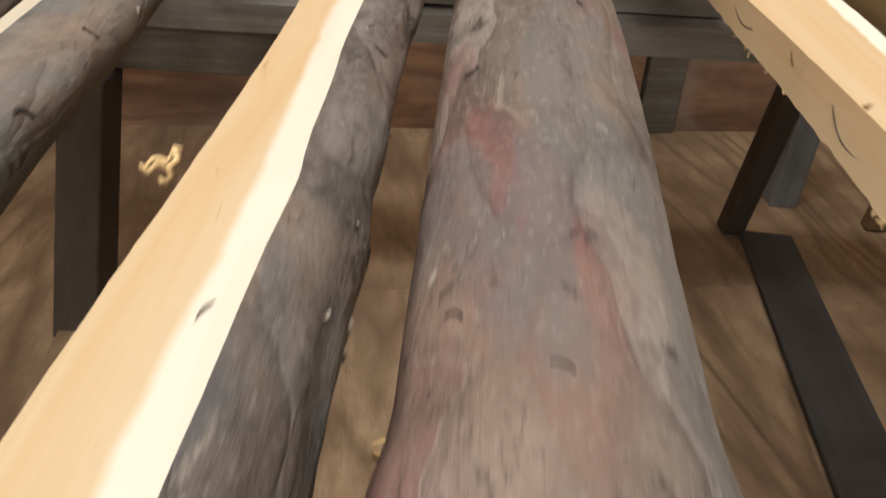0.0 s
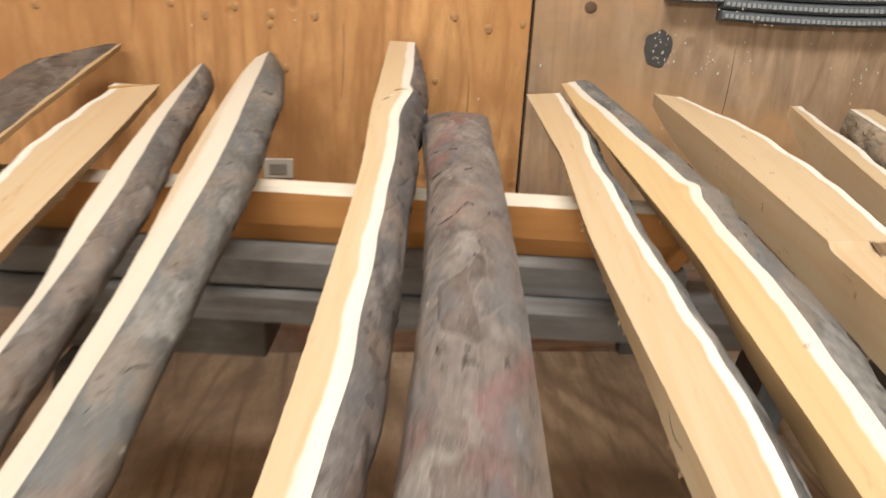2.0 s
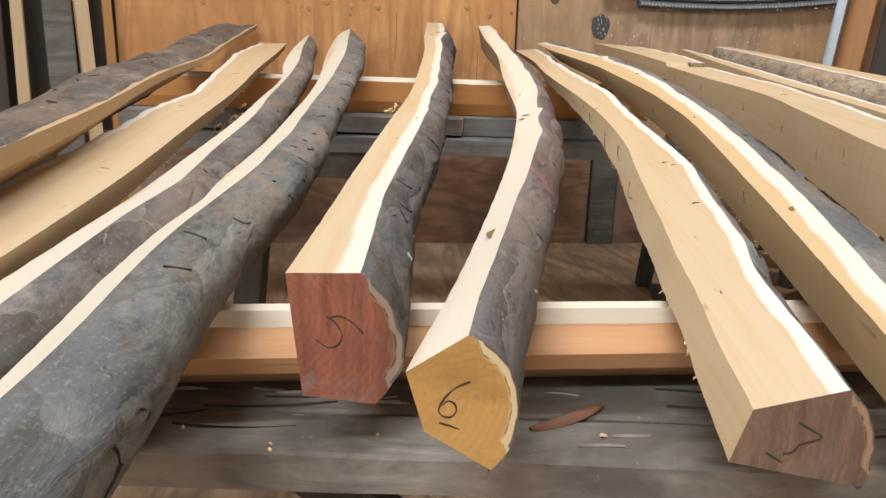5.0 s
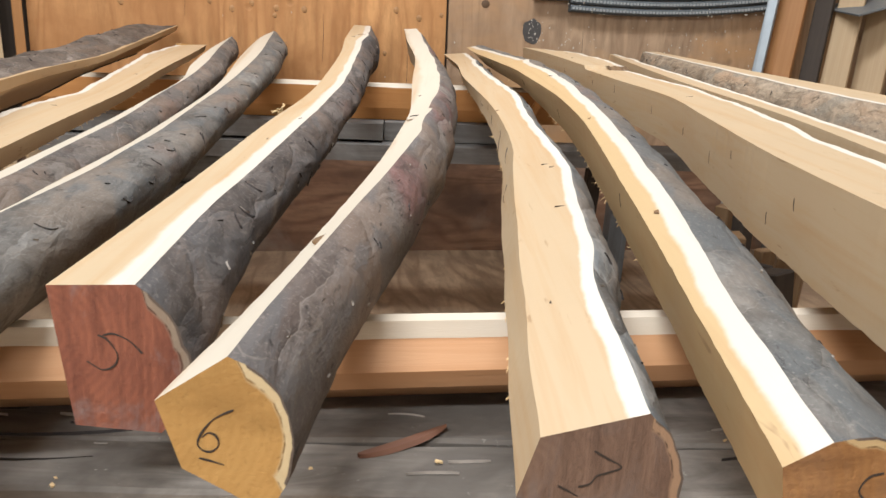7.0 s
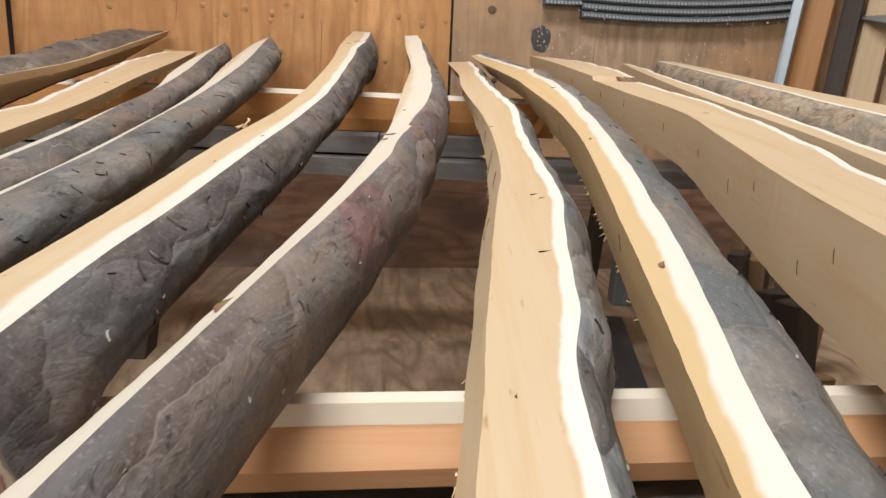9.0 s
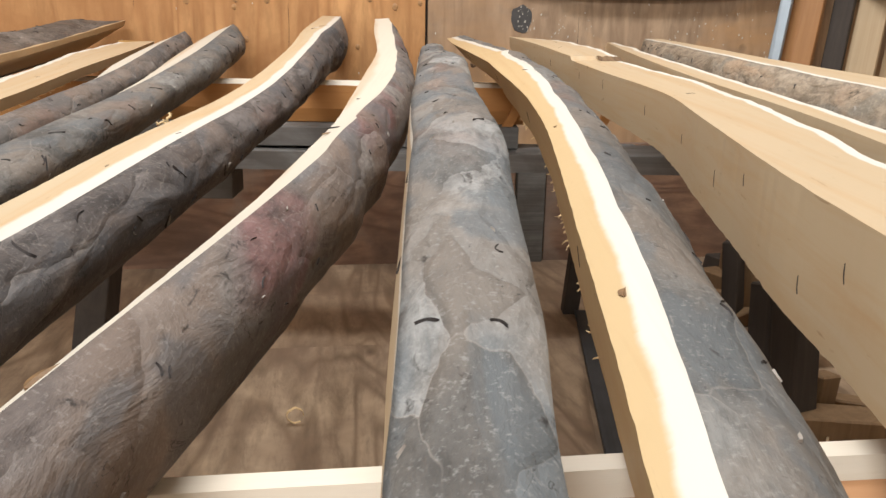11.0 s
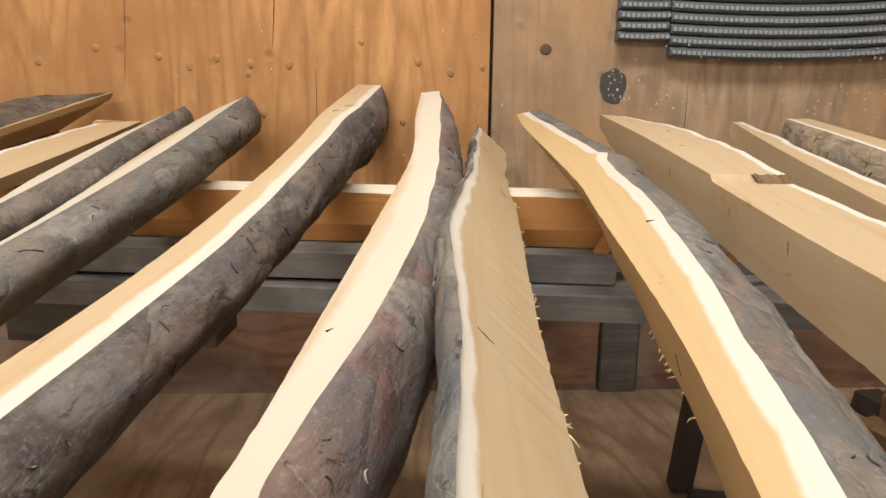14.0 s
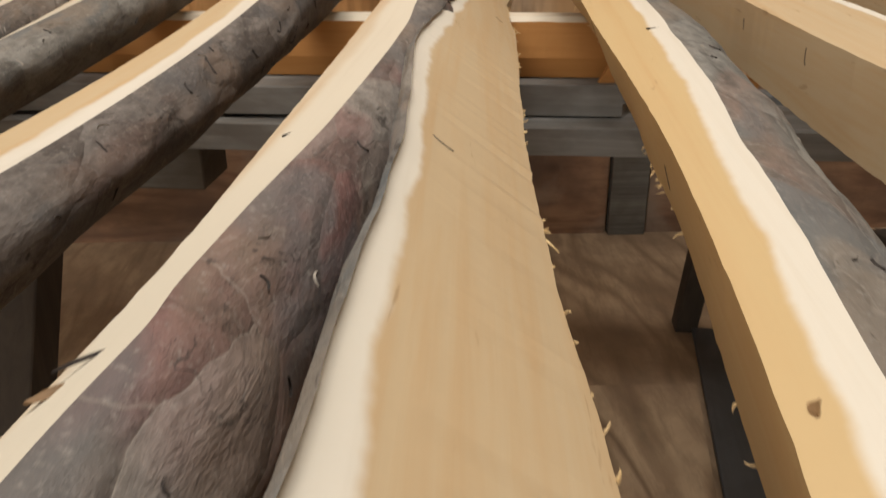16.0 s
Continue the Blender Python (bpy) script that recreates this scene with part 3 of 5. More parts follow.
    edge_pts = [r[0].co.copy() for r in wr]
    tops = [[r[k].co.copy() for k in range(3, 8)] for r in wr]
    sides = [[r[k].co.copy() for k in range(0, 4)] for r in wr]
    bottoms = [[r[k].co.copy() for k in (0, 10, 9, 8)] for r in wr]
    barks = [[v.co.copy() for v in r[1:-1]] for r in br]
    bmesh.ops.recalc_face_normals(wood, faces=wood.faces)
    part("sawn_wood", wood, wood_m, root)
    for i, flip in ((0, False), (n, True)):
        ends = bmesh.new()
        uve = ends.loops.layers.uv.new("UVMap")
        loop_pts = loops[i]
        c = sum(loop_pts, Vector()) / len(loop_pts)
        vs = [ends.verts.new(p) for p in loop_pts]
        mid = [ends.verts.new(c.lerp(p, 0.6)) for p in loop_pts]
        cv = ends.verts.new(c)
        for k in range(len(vs)):
            k2 = (k + 1) % len(vs)
            o1, o2 = (1.0 if 8 <= q <= 5 + NB else 0.6 for q in (k, k2))
            for verts, uvs in (((vs[k], vs[k2], mid[k2], mid[k]), (o1, o2, 0.6, 0.6)), ((mid[k], mid[k2], cv), (0.6, 0.6, 0))):
                face = ends.faces.new(verts if flip == mir else verts[::-1])
                us2 = dict(zip(verts, uvs))
                for lp in face.loops:
                    lp[uve].uv = (us2[lp.vert], 0)
        bmesh.ops.recalc_face_normals(ends, faces=ends.faces)
        part("end_grain", ends, end_m, root, "weathered sawn end" if i == 0 else "sawn tip")
    part("bark", bark, bark_m, root, "thin scaly bark", smooth=True)
    if fuzz:
        split_fibres(root, edge_pts, fuzz, seed, mir)
    return root, tipc, nearc, tops, sides, barks, bottoms


# ---- room ----
FLOOR = 0.08


def slab(name, x0, x1, y0, y1, z0, z1, mat, label="", category="", bevel=0.0):
    ob = part(name, box(x0, x1, y0, y1, z0, z1, bevel), mat, None)
    return tagged(ob, label, category, kind="structure")


slab("floor", -2.6, 2.6, -3.0, 1.82, 0.0, FLOOR, PLY_FLOOR, "worn brown plywood floor with dark stains", "floor")
slab("wall_back_left", -0.77, 0.318, 1.82, 1.838, 0.0, 2.5, PLY_WALL, "orange-brown plywood wall panel with knots", "wall")
slab("wall_back_right", 0.325, 2.6, 1.82, 1.838, 0.0, 2.5, PLY_WALL_GREY, "grimy grey-brown plywood wall panel", "wall")
slab("wall_back_frame", -2.6, 2.6, 1.842, 1.92, 0.0, 2.5, DARK_TIMBER, "dark timber framing behind the plywood", "wall")
# Unseen walls and ceiling, added to close the room and bounce lamp light.
slab("unseen_wall_left", -2.7, -2.6, -3.0, 1.92, 0.0, 2.5, BOUNCE_PAINT, "unseen wall, added to close the room and bounce light", "wall")
slab("unseen_wall_right", 2.6, 2.7, -3.0, 1.92, 0.0, 2.5, BOUNCE_PAINT, "unseen wall, added to close the room and bounce light", "wall")
slab("unseen_wall_rear", -2.6, 2.6, -3.1, -3.0, 0.0, 2.5, BOUNCE_PAINT, "unseen wall, added to close the room and bounce light", "wall")
slab("ceiling", -2.7, 2.7, -3.1, 1.92, 2.5, 2.6, BOUNCE_PAINT, "unseen ceiling, added to close the room and bounce light", "ceiling")


# ---- trestles ----
def beam(y, z0, x0, x1, label, seed, face, profile, turn=0.0):
    """A hewn yew beam with a pale uneven sapwood top. profile: depth and height round its section, from the lower front edge;
    its last four edges are sapwood or back."""
    root = thing("support_beam", pose((x0 + x1) / 2, y, z0, 0, 0, turn), label, "beam", "beams under the staves")
    bm = bmesh.new()
    n, rings = 60, []
    for i in range(n + 1):
        s = (x0 + (x1 - x0) * i / n) - (x0 + x1) / 2
        w = 0.0022 * noise.noise((s * 12, seed, 0)) + 0.001 * noise.noise((s * 40, seed, 4))
        ring = []
        for k, (p, q) in enumerate(profile):
            wob = w if k == len(profile) - 4 else 0.0007 * noise.noise((s * 9, k, seed))
            ring.append(bm.verts.new((s, p + wob, q + (0.5 * w if k == len(profile) - 4 else 0.0))))
        rings.append(ring)
    m = len(profile)
    for r, q in zip(rings, rings[1:]):
        for k in range(m):
            f = bm.faces.new((r[k], q[k], q[(k + 1) % m], r[(k + 1) % m]))
            f.material_index = 1 if k in (m - 4, m - 3) else 0
    bm.faces.new(rings[0])
    bm.faces.new(rings[-1][::-1])
    bmesh.ops.recalc_face_normals(bm, faces=bm.faces)
    part("beam_body", bm, [face, BEAM_TOP], root)
    return root


beam(0.0, 0.466, -0.62, 0.80, "hewn orange yew beam with pale sapwood top on the front trestle", 1, BEAM_PALE,
     ((0.034, 0.0), (-0.003, 0.023), (-0.009, 0.037), (0.012, 0.0515), (0.016, 0.0625), (0.026, 0.064), (0.046, 0.0)))
beam(1.341, 0.516, -0.66, 0.57, "squared orange yew beam with pale sapwood top on the back trestle", 2, BEAM_FACE,
     ((-0.007, 0.0), (-0.016, 0.026), (-0.016, 0.070), (-0.010, 0.0765), (0.012, 0.078), (0.016, 0.0)), -7.0)


def trestle_front():
    root = thing("trestle", pose(0.2, 0.0, FLOOR, 0, 0, -6.2), "weathered grey timber trestle with cracked top, carrying the front beam", "trestle")
    z = -FLOOR
    bm = wavy_board("x", -0.75, 0.55, -0.108, -0.050, 0.438 + z, 0.464 + z, 0.003, 60, 3)
    part("top_timber", bm, TRESTLE_TOP, root)
    bm = wavy_board("x", -0.75, 0.55, -0.0475, 0.085, 0.432 + z, 0.464 + z, 0.0025, 60, 5)
    part("top_timber", bm, TRESTLE_TOP, root)
    for x, s in ((-0.70, 0), (-0.63, 1), (0.42, 2), (0.49, 3)):
        bm = box(x - 0.03, x + 0.03, -0.06 if s % 2 else 0.0, 0.0 if s % 2 else 0.06, 0.0, 0.428 + z, 0.002)
        part("leg", bm, GREY_TIMBER if s % 2 else DARK_TIMBER, root)
    bm = bmesh.new()
    box(-0.30, 0.30, -0.012, 0.012, -0.02, 0.02, 0.002, bm)
    bmesh.ops.transform(bm, matrix=pose(-0.22, 0.0, 0.20, 0, 38, 0), verts=bm.verts)
    part("brace", bm, DARK_TIMBER, root, "dark diagonal brace")
    return root


def trestle_back():
    root = thing("trestle", pose(0.1, 1.310, FLOOR, 0, 0, -7.0), "grey lath trestle stacked from weathered strips, carrying the back beam", "trestle")
    z = -FLOOR
    part("lath", wavy_board("x", -0.75, 0.012, -0.055, 0.05, 0.478 + z, 0.5145 + z, 0.001, 30, 7), GREY_LATH, root, "short grey upper strip")
    part("lath", wavy_board("x", -0.75, 0.72, -0.075, 0.055, 0.436 + z, 0.472 + z, 0.001, 30, 9), GREY_LATH, root, "long grey lower strip")
    part("block", box(-0.50, -0.20, -0.06, 0.03, 0.375 + z, 0.4345 + z, 0.002), GREY_TIMBER, root, "grey timber block")
    part("lath", box(0.014, 0.34, -0.03, 0.05, 0.474 + z, 0.5145 + z, 0.001), GREY_LATH, root)
    for x, y, lean, hw, hd, h, back in ((-0.44, -0.20, 0.02, 0.028, 0.035, 0.292, 0.45), (0.49, 0.15, 0.03, 0.017, 0.02, 0.354, -0.25)):
        bm = box(-hw, hw, -hd, hd, 0.0, h, 0.002)
        for v in bm.verts:
            v.co.x += lean * v.co.z
            v.co.y += back * v.co.z
        bmesh.ops.transform(bm, matrix=pose(x, y, 0.0), verts=bm.verts)
        part("leg", bm, DARK_TIMBER, root)
    for x in (0.318, 0.495):
        bm = box(-0.009, 0.009, -0.006, 0.006, 0.0, 0.115, 0.001)
        bmesh.ops.transform(bm, matrix=pose(x - 0.02, -0.012, 0.478 + z, 0, 30, 0), verts=bm.verts)
        part("brace", bm, BEAM_FACE, root, "short orange slanting brace")
    return root


front_trestle = trestle_front()
trestle_back()


# ---- staves ----
S10 = [(-0.25, -0.375, -0.369, 0.632), (0.2, -0.371, -0.365, 0.638), (0.7, -0.402, -0.396, 0.644), (1.0, -0.397, -0.391, 0.650), (1.35, -0.410, -0.404, 0.664), (1.78, -0.396, -0.390, 0.695)]
S12 = [(-0.2, -0.411, -0.337, 0.585), (0.15, -0.401, -0.319, 0.593), (0.5, -0.389, -0.316, 0.602), (0.8, -0.377, -0.313, 0.61), (1.1, -0.386, -0.313, 0.625), (1.4, -0.387, -0.307, 0.639), (1.66, -0.368, -0.305, 0.652)]
S13 = [(-0.3, -0.35, -0.315, 0.580), (0.03, -0.312, -0.285, 0.591), (0.14, -0.300, -0.270, 0.594), (0.3, -0.288, -0.262, 0.599), (0.5, -0.274, -0.250, 0.606), (0.7, -0.267, -0.25, 0.613), (0.95, -0.257, -0.242, 0.624), (1.15, -0.27, -0.24, 0.637), (1.45, -0.272, -0.249, 0.656), (1.74, -0.261, -0.251, 0.674)]
S14 = [(-0.36, -0.306, -0.284, 0.576), (-0.2, -0.282, -0.258, 0.583), (0.0, -0.27, -0.242, 0.59), (0.2, -0.248, -0.213, 0.596), (0.3, -0.236, -0.205, 0.599), (0.4, -0.226, -0.196, 0.602), (0.6, -0.213, -0.187, 0.609), (0.8, -0.2, -0.174, 0.618), (1.0, -0.192, -0.162, 0.631), (1.3, -0.191, -0.149, 0.654), (1.65, -0.178, -0.146, 0.682), (1.77, -0.166, -0.144, 0.691)]
S15 = [(-0.09, -0.162, -0.12, 0.59), (0.06, -0.142, -0.106, 0.593), (0.2, -0.124, -0.086, 0.596), (0.42, -0.088, -0.049, 0.609), (0.7, -0.046, -0.01, 0.618), (0.92, -0.019, 0.017, 0.632), (1.2, 0.014, 0.048, 0.661), (1.4, 0.028, 0.07, 0.683), (1.5, 0.038, 0.084, 0.692), (1.8, 0.065, 0.112, 0.713)]
S16 = [(-0.17, -0.098, -0.069, 0.583), (-0.05, -0.058, -0.035, 0.592), (0.1, -0.014, 0.010, 0.603), (0.25, 0.026, 0.052, 0.613), (0.36, 0.051, 0.077, 0.621), (0.5, 0.079, 0.105, 0.629), (0.62, 0.094, 0.13, 0.634), (0.87, 0.123, 0.167, 0.644), (1.15, 0.158, 0.190, 0.664), (1.4, 0.168, 0.205, 0.689), (1.61, 0.182, 0.214, 0.711)]
S17 = [(-0.19, 0.063, 0.112, 0.562), (-0.12, 0.075, 0.121, 0.568), (-0.05, 0.09, 0.132, 0.574), (0.02, 0.103, 0.153, 0.579), (0.09, 0.118, 0.169, 0.585), (0.17, 0.134, 0.185, 0.59), (0.28, 0.158, 0.21, 0.597), (0.37, 0.178, 0.219, 0.603), (0.54, 0.202, 0.238, 0.613), (0.73, 0.221, 0.27, 0.62), (0.9, 0.232, 0.286, 0.626), (1.1, 0.246, 0.297, 0.633), (1.35, 0.277, 0.32, 0.641), (1.45, 0.282, 0.335, 0.645), (1.69, 0.296, 0.354, 0.652)]
S18 = [(-0.24, 0.143, 0.163, 0.573), (-0.1, 0.17, 0.188, 0.587), (0.0, 0.19, 0.212, 0.596), (0.07, 0.203, 0.227, 0.603), (0.14, 0.216, 0.24, 0.609), (0.25, 0.237, 0.262, 0.619), (0.38, 0.261, 0.285, 0.629), (0.48, 0.277, 0.303, 0.634), (0.62, 0.294, 0.326, 0.641), (0.88, 0.314, 0.363, 0.651), (1.0, 0.325, 0.373, 0.654), (1.2, 0.333, 0.388, 0.658), (1.5, 0.342, 0.383, 0.665), (1.7, 0.357, 0.379, 0.67)]
S19 = [(-0.2, 0.27, 0.337, 0.625), (0.1, 0.325, 0.399, 0.63), (0.35, 0.383, 0.465, 0.636), (0.55, 0.430, 0.501, 0.640), (0.8, 0.446, 0.535, 0.646), (1.0, 0.458, 0.535, 0.652), (1.3, 0.473, 0.56, 0.662), (1.6, 0.487, 0.53, 0.668)]
S20 = [(-0.1, 0.42, 0.452, 0.617), (0.1, 0.451, 0.49, 0.623), (0.4, 0.512, 0.545, 0.632), (0.8, 0.563, 0.605, 0.644), (1.2, 0.630, 0.665, 0.656), (1.58, 0.711, 0.730, 0.665)]
S21 = [(-0.1, 0.535, 0.60, 0.652), (0.2, 0.553, 0.625, 0.655), (0.5, 0.590, 0.66, 0.659), (0.8, 0.645, 0.695, 0.664), (1.1, 0.702, 0.748, 0.669), (1.52, 0.776, 0.815, 0.676)]

st10 = stave(S10, 0.050, (YEW_TAN_SHADED, BARK_DARK, END_BROWN), "dark flaky bark-covered yew stave lying bark side up", side="L", hl=0.16, seed=10, lo=0.004, bo=0.10, fuzz=20)
st12 = stave(S12, 0.008, (YEW_PALE, BARK_GREY, END_TAN), "broad pale sawn yew stave with a fuzzy split edge", side="L", hl=0.42, seed=12, cut=-0.6, wavy=0.006, lo=0.006, fuzz=110)
st13 = stave(S13, 0.020, (YEW_SAP, BARK_GREY, END_TAN), "slim yew stave with a pale wavy sapwood edge and grey-brown bark", hl=0.6, seed=13, cut=0.5, bo=0.012, tilt=(0.009, 0.006), knobs=((0.12, 0.008, 0.04),))
st14 = stave(S14, 0.030, (YEW_SAP, BARK_MOSS, END_DARK), "grey-green barked yew stave with a narrow pale sawn edge", hl=0.5, seed=14, cut=0.5, bo=0.022, tilt=(0.015, 0.010))
st15 = stave(S15, 0.020, (YEW, BARK_PURPLE, END_RED), "grey-barked yew stave with a reddish end and broad white sapwood", lo=0.008, bo=0.010, hl=0.9, droop=0.018, seed=15, wavy=0.004, knobs=((1.47, 0.006, 0.03), (1.38, -0.004, 0.04)))
st16 = stave(S16, 0.020, (YEW_SAP, BARK_RED, END_TAN), "yew stave with purple-red bark and a numbered tan end", lo=0.010, bo=0.014, hl=0.55, tilt=(0.018, 0.003), droop=0.012, seed=16, wavy=0.003, knobs=((0.43, 0.006, 0.02), (0.30, 0.005, 0.03)))
st17 = stave(S17, 0.009, (YEW_PALE, BARK_BLUE, END_BROWN), "four-sided sawn yew stave with grey bark and a numbered end", lo=(-0.009, -0.010, 0.004, 0.008), bo=(0.016, 0.029, 0.027, 0.020), hl=(0.60, 0.55, 0.40, 0.35), tilt=(0.010, 0.004), droop=0.014, seed=17, wavy=0.003, fuzz=60)
st18 = stave(S18, 0.026, (YEW_GOLD, BARK_MOSS, END_RUST), "golden sawn yew stave with wavy white sapwood beside grey bark", lo=(0.005, 0.008, 0.020, 0.026), bo=0.046, hl=(0.74, 0.66, 0.5, 0.45), tilt=(0.010, 0.004), seed=18, wavy=0.0025, fuzz=60, knobs=((1.16, 0.006, 0.02),), taper=(0.3, 0.02))
st19 = stave(S19, 0.014, (YEW_PALE, BARK_GREY, END_TAN), "thick pale sawn yew stave with a notched tip", lo=0.0, hl=0.74, seed=19, wavy=0.004, notch=(1.0, 0.006), taper=(0.26, 0.022), cut=-0.35)
st20 = stave(S20, 0.014, (YEW_PALE, BARK_GREY, END_TAN), "thin pale sawn yew stave", lo=-0.004, hl=0.9, seed=20, taper=(0.24, 0.015))
st21 = stave(S21, 0.020, (YEW_PALE, BARK_BROWN, END_TAN), "brown rough-barked yew stave with a tan sawn top", side="L", lo=0.0, hl=0.9, seed=21)


# ---- motion of the two staves that are rolled over ----
def rolled(st, t, dtip, dnear, roll, pull=0.0):
    """A stave's pose when its tip and near end are shifted (x, z), pulled along y, and it is rolled about its length."""
    tip = st[1] + Vector((dtip[0], pull, dtip[1]))
    near = st[2] + Vector((dnear[0], pull, dnear[1]))
    return t, stave_pose(tip, near, roll)


def motions():
    o = (0.0, 0.0)
    walk(st16[0], [
        rolled(st16, 0.0, (-0.034, -0.040), (0.022, -0.095), -86, -0.04),
        rolled(st16, 0.5, (-0.042, -0.044), (0.005, -0.080), -83, -0.05),
        rolled(st16, 1.0, (-0.060, -0.036), (0.012, -0.054), -82, -0.035),
        rolled(st16, 1.5, (-0.056, -0.055), (0.010, 0.0), -81, -0.05),
        rolled(st16, 2.0, (-0.062, -0.062), (0.045, 0.005), -87, -0.065),
        rolled(st16, 2.4, (-0.058, -0.068), (0.024, -0.018), -72, -0.02),
        rolled(st16, 2.6, (-0.052, -0.030), (0.013, -0.018), -59, 0.0),
        rolled(st16, 2.7, (-0.030, -0.012), (0.008, -0.006), -36, 0.0),
        rolled(st16, 2.8, (-0.004, -0.001), o, -4),
        rolled(st16, 2.9, o, (-0.006, 0.0), 0),
        rolled(st16, 3.7, o, (-0.005, 0.0), 0),
        rolled(st16, 5.7, o, o, 0),
        rolled(st16, 8.0, o, o, 0),
        rolled(st16, 9.3, o, o, 0),
        rolled(st16, 11.2, o, (0.012, 0.0), 0),
        rolled(st16, 12.0, o, (0.004, 0.0), 0),
        rolled(st16, 12.5, o, (0.0, 0.0), 0),
        rolled(st16, 13.3, o, (0.0, 0.0), 0),
        rolled(st16, 14.0, o, (0.008, 0.0), -2),
        rolled(st16, 14.5, o, (0.016, 0.0), -4),
        rolled(st16, 15.5, o, (0.022, 0.0), -5),
        rolled(st16, 16.0, o, (0.024, 0.0), -5),
    ])
    walk(st17[0], [
        rolled(st17, 0.0, o, (0.021, 0.0), 0),
        rolled(st17, 3.7, o, (0.021, 0.0), 0),
        rolled(st17, 5.7, o, o, 0),
        rolled(st17, 9.3, o, o, 0),
        rolled(st17, 9.9, o, (0.008, 0.01), -18),
        rolled(st17, 10.5, (-0.006, -0.008), (0.016, 0.014), -52, -0.015),
        rolled(st17, 11.2, (-0.014, -0.016), (0.018, 0.014), -76, -0.03),
        rolled(st17, 12.5, (0.004, -0.014), (0.012, 0.0), -77, -0.008),
        rolled(st17, 13.0, (0.006, -0.010), (0.026, -0.002), -92, -0.008),
        rolled(st17, 13.3, (0.004, -0.002), (0.045, -0.006), -126, -0.01),
        rolled(st17, 13.6, (0.008, 0.0), (0.084, 0.035), -145),
        rolled(st17, 14.0, (0.003, -0.003), (0.104, 0.066), -154),
        rolled(st17, 14.5, (0.003, -0.006), (0.110, 0.073), -156),
        rolled(st17, 15.2, (0.010, 0.004), (0.111, 0.068), -160),
        rolled(st17, 16.0, (0.002, -0.014), (0.111, 0.084), -161),
    ])




# ---- marks on the staves ----
SCAR = plain("dark_scar", (0.035, 0.026, 0.022), 0.8, 0, 0.5, 200)
FLAKE = plain("pale_flake", (0.36, 0.31, 0.26), 0.7, 0, 0.5, 200)
KNOT = plain("knot_wood", (0.26, 0.145, 0.06), 0.6, 0, 0.7, 220)


def grid_at(grid, f, a):
    """A point of a grid of rows, with f along and a across, and the directions along, across and out of it."""
    n, k = len(grid) - 1, len(grid[0]) - 1
    i, j = min(n - 1, max(0, int(f * n))), min(k - 1, max(0, int(a * k)))
    u, v = f * n - i, a * k - j
    p = grid[i][j].lerp(grid[i][j + 1], v).lerp(grid[i + 1][j].lerp(grid[i + 1][j + 1], v), u)
    along = (grid[i + 1][j] - grid[i][j]).normalized()
    across = (grid[i][j + 1] - grid[i][j]).normalized()
    return p, along, across


def lens_mark(bm, p, d, s, out, ln, w, bend=0.0, high=0.0005):
    """A slim pointed sliver lying on a surface."""
    n = 6
    mid = []
    for k in range(n + 1):
        q = k / n - 0.5
        c = p + d * ln * q + s * bend * ln * (0.25 - q * q) * 4
        wd = w * 0.5 * max(0.0, 1 - (2 * q) ** 2) ** 0.6 + 0.00008
        mid.append([bm.verts.new(c + s * wd - out * 0.0006), bm.verts.new(c + out * high), bm.verts.new(c - s * wd - out * 0.0006)])
    for a, b in zip(mid, mid[1:]):
        bm.faces.new((a[0], b[0], b[1], a[1]))
        bm.faces.new((a[1], b[1], b[2], a[2]))


def outward(st, p, along, across, f, centre_grid):
    o = along.cross(across).normalized()
    c = sum(centre_grid[min(len(centre_grid) - 1, int(f * (len(centre_grid) - 1)))], Vector()) / len(centre_grid[0])
    return o if o.dot(p - c) > 0 else -o


def bark_marks(st, seed, dark, pale, big=0.012):
    rnd = random.Random(seed)
    for name, count, mat, label in (("bark_speckle", dark, SCAR, "dark twig scars and cracks"), ("bark_flaking", pale, FLAKE, "pale lifted bark flakes")):
        bm = bmesh.new()
        for _ in range(count):
            f, a = rnd.uniform(0.02, 0.97), rnd.uniform(0.08, 0.8)
            p, along, across = grid_at(st[5], f, a)
            out = outward(st, p, along, across, f, st[4])
            ang = rnd.uniform(-1.2, 1.2) if rnd.random() < 0.6 else rnd.uniform(-3, 3)
            d = along * math.cos(ang) + across * math.sin(ang)
            d = (d - out * d.dot(out)).normalized()
            size = big * rnd.uniform(0.25, 1.0) * (1.0 if mat is SCAR else 0.6)
            lens_mark(bm, p, d, out.cross(d), out, size, size * rnd.uniform(0.12, 0.32), rnd.uniform(-0.3, 0.3), 0.0009)
        bmesh.ops.recalc_face_normals(bm, faces=bm.faces)
        tagged(part(name, bm, mat, st[0], label), kind="stuff")


def face_mark(st, grid, y, a, ln, w, ang=0.0, mat=None, name="crack", label="dark check in the sawn face", bend=0.1):
    """A check or knot on a sawn face at world distance y; ang turns it away from the stave's length."""
    g = st[grid]
    f = (y - st[2].y) / (st[1].y - st[2].y)
    p, along, across = grid_at(g, f, a)
    out = outward(st, p, along, across, f, st[5])
    if grid == 3:
        out = Vector((0, 0, 1))
    d = along * math.cos(radians(ang)) + across * math.sin(radians(ang))
    d = (d - out * d.dot(out)).normalized()
    bm = bmesh.new()
    lens_mark(bm, p, d, out.cross(d), out, ln, w, bend, 0.0004)
    bmesh.ops.recalc_face_normals(bm, faces=bm.faces)
    return part(name, bm, mat or SCAR, st[0], label)


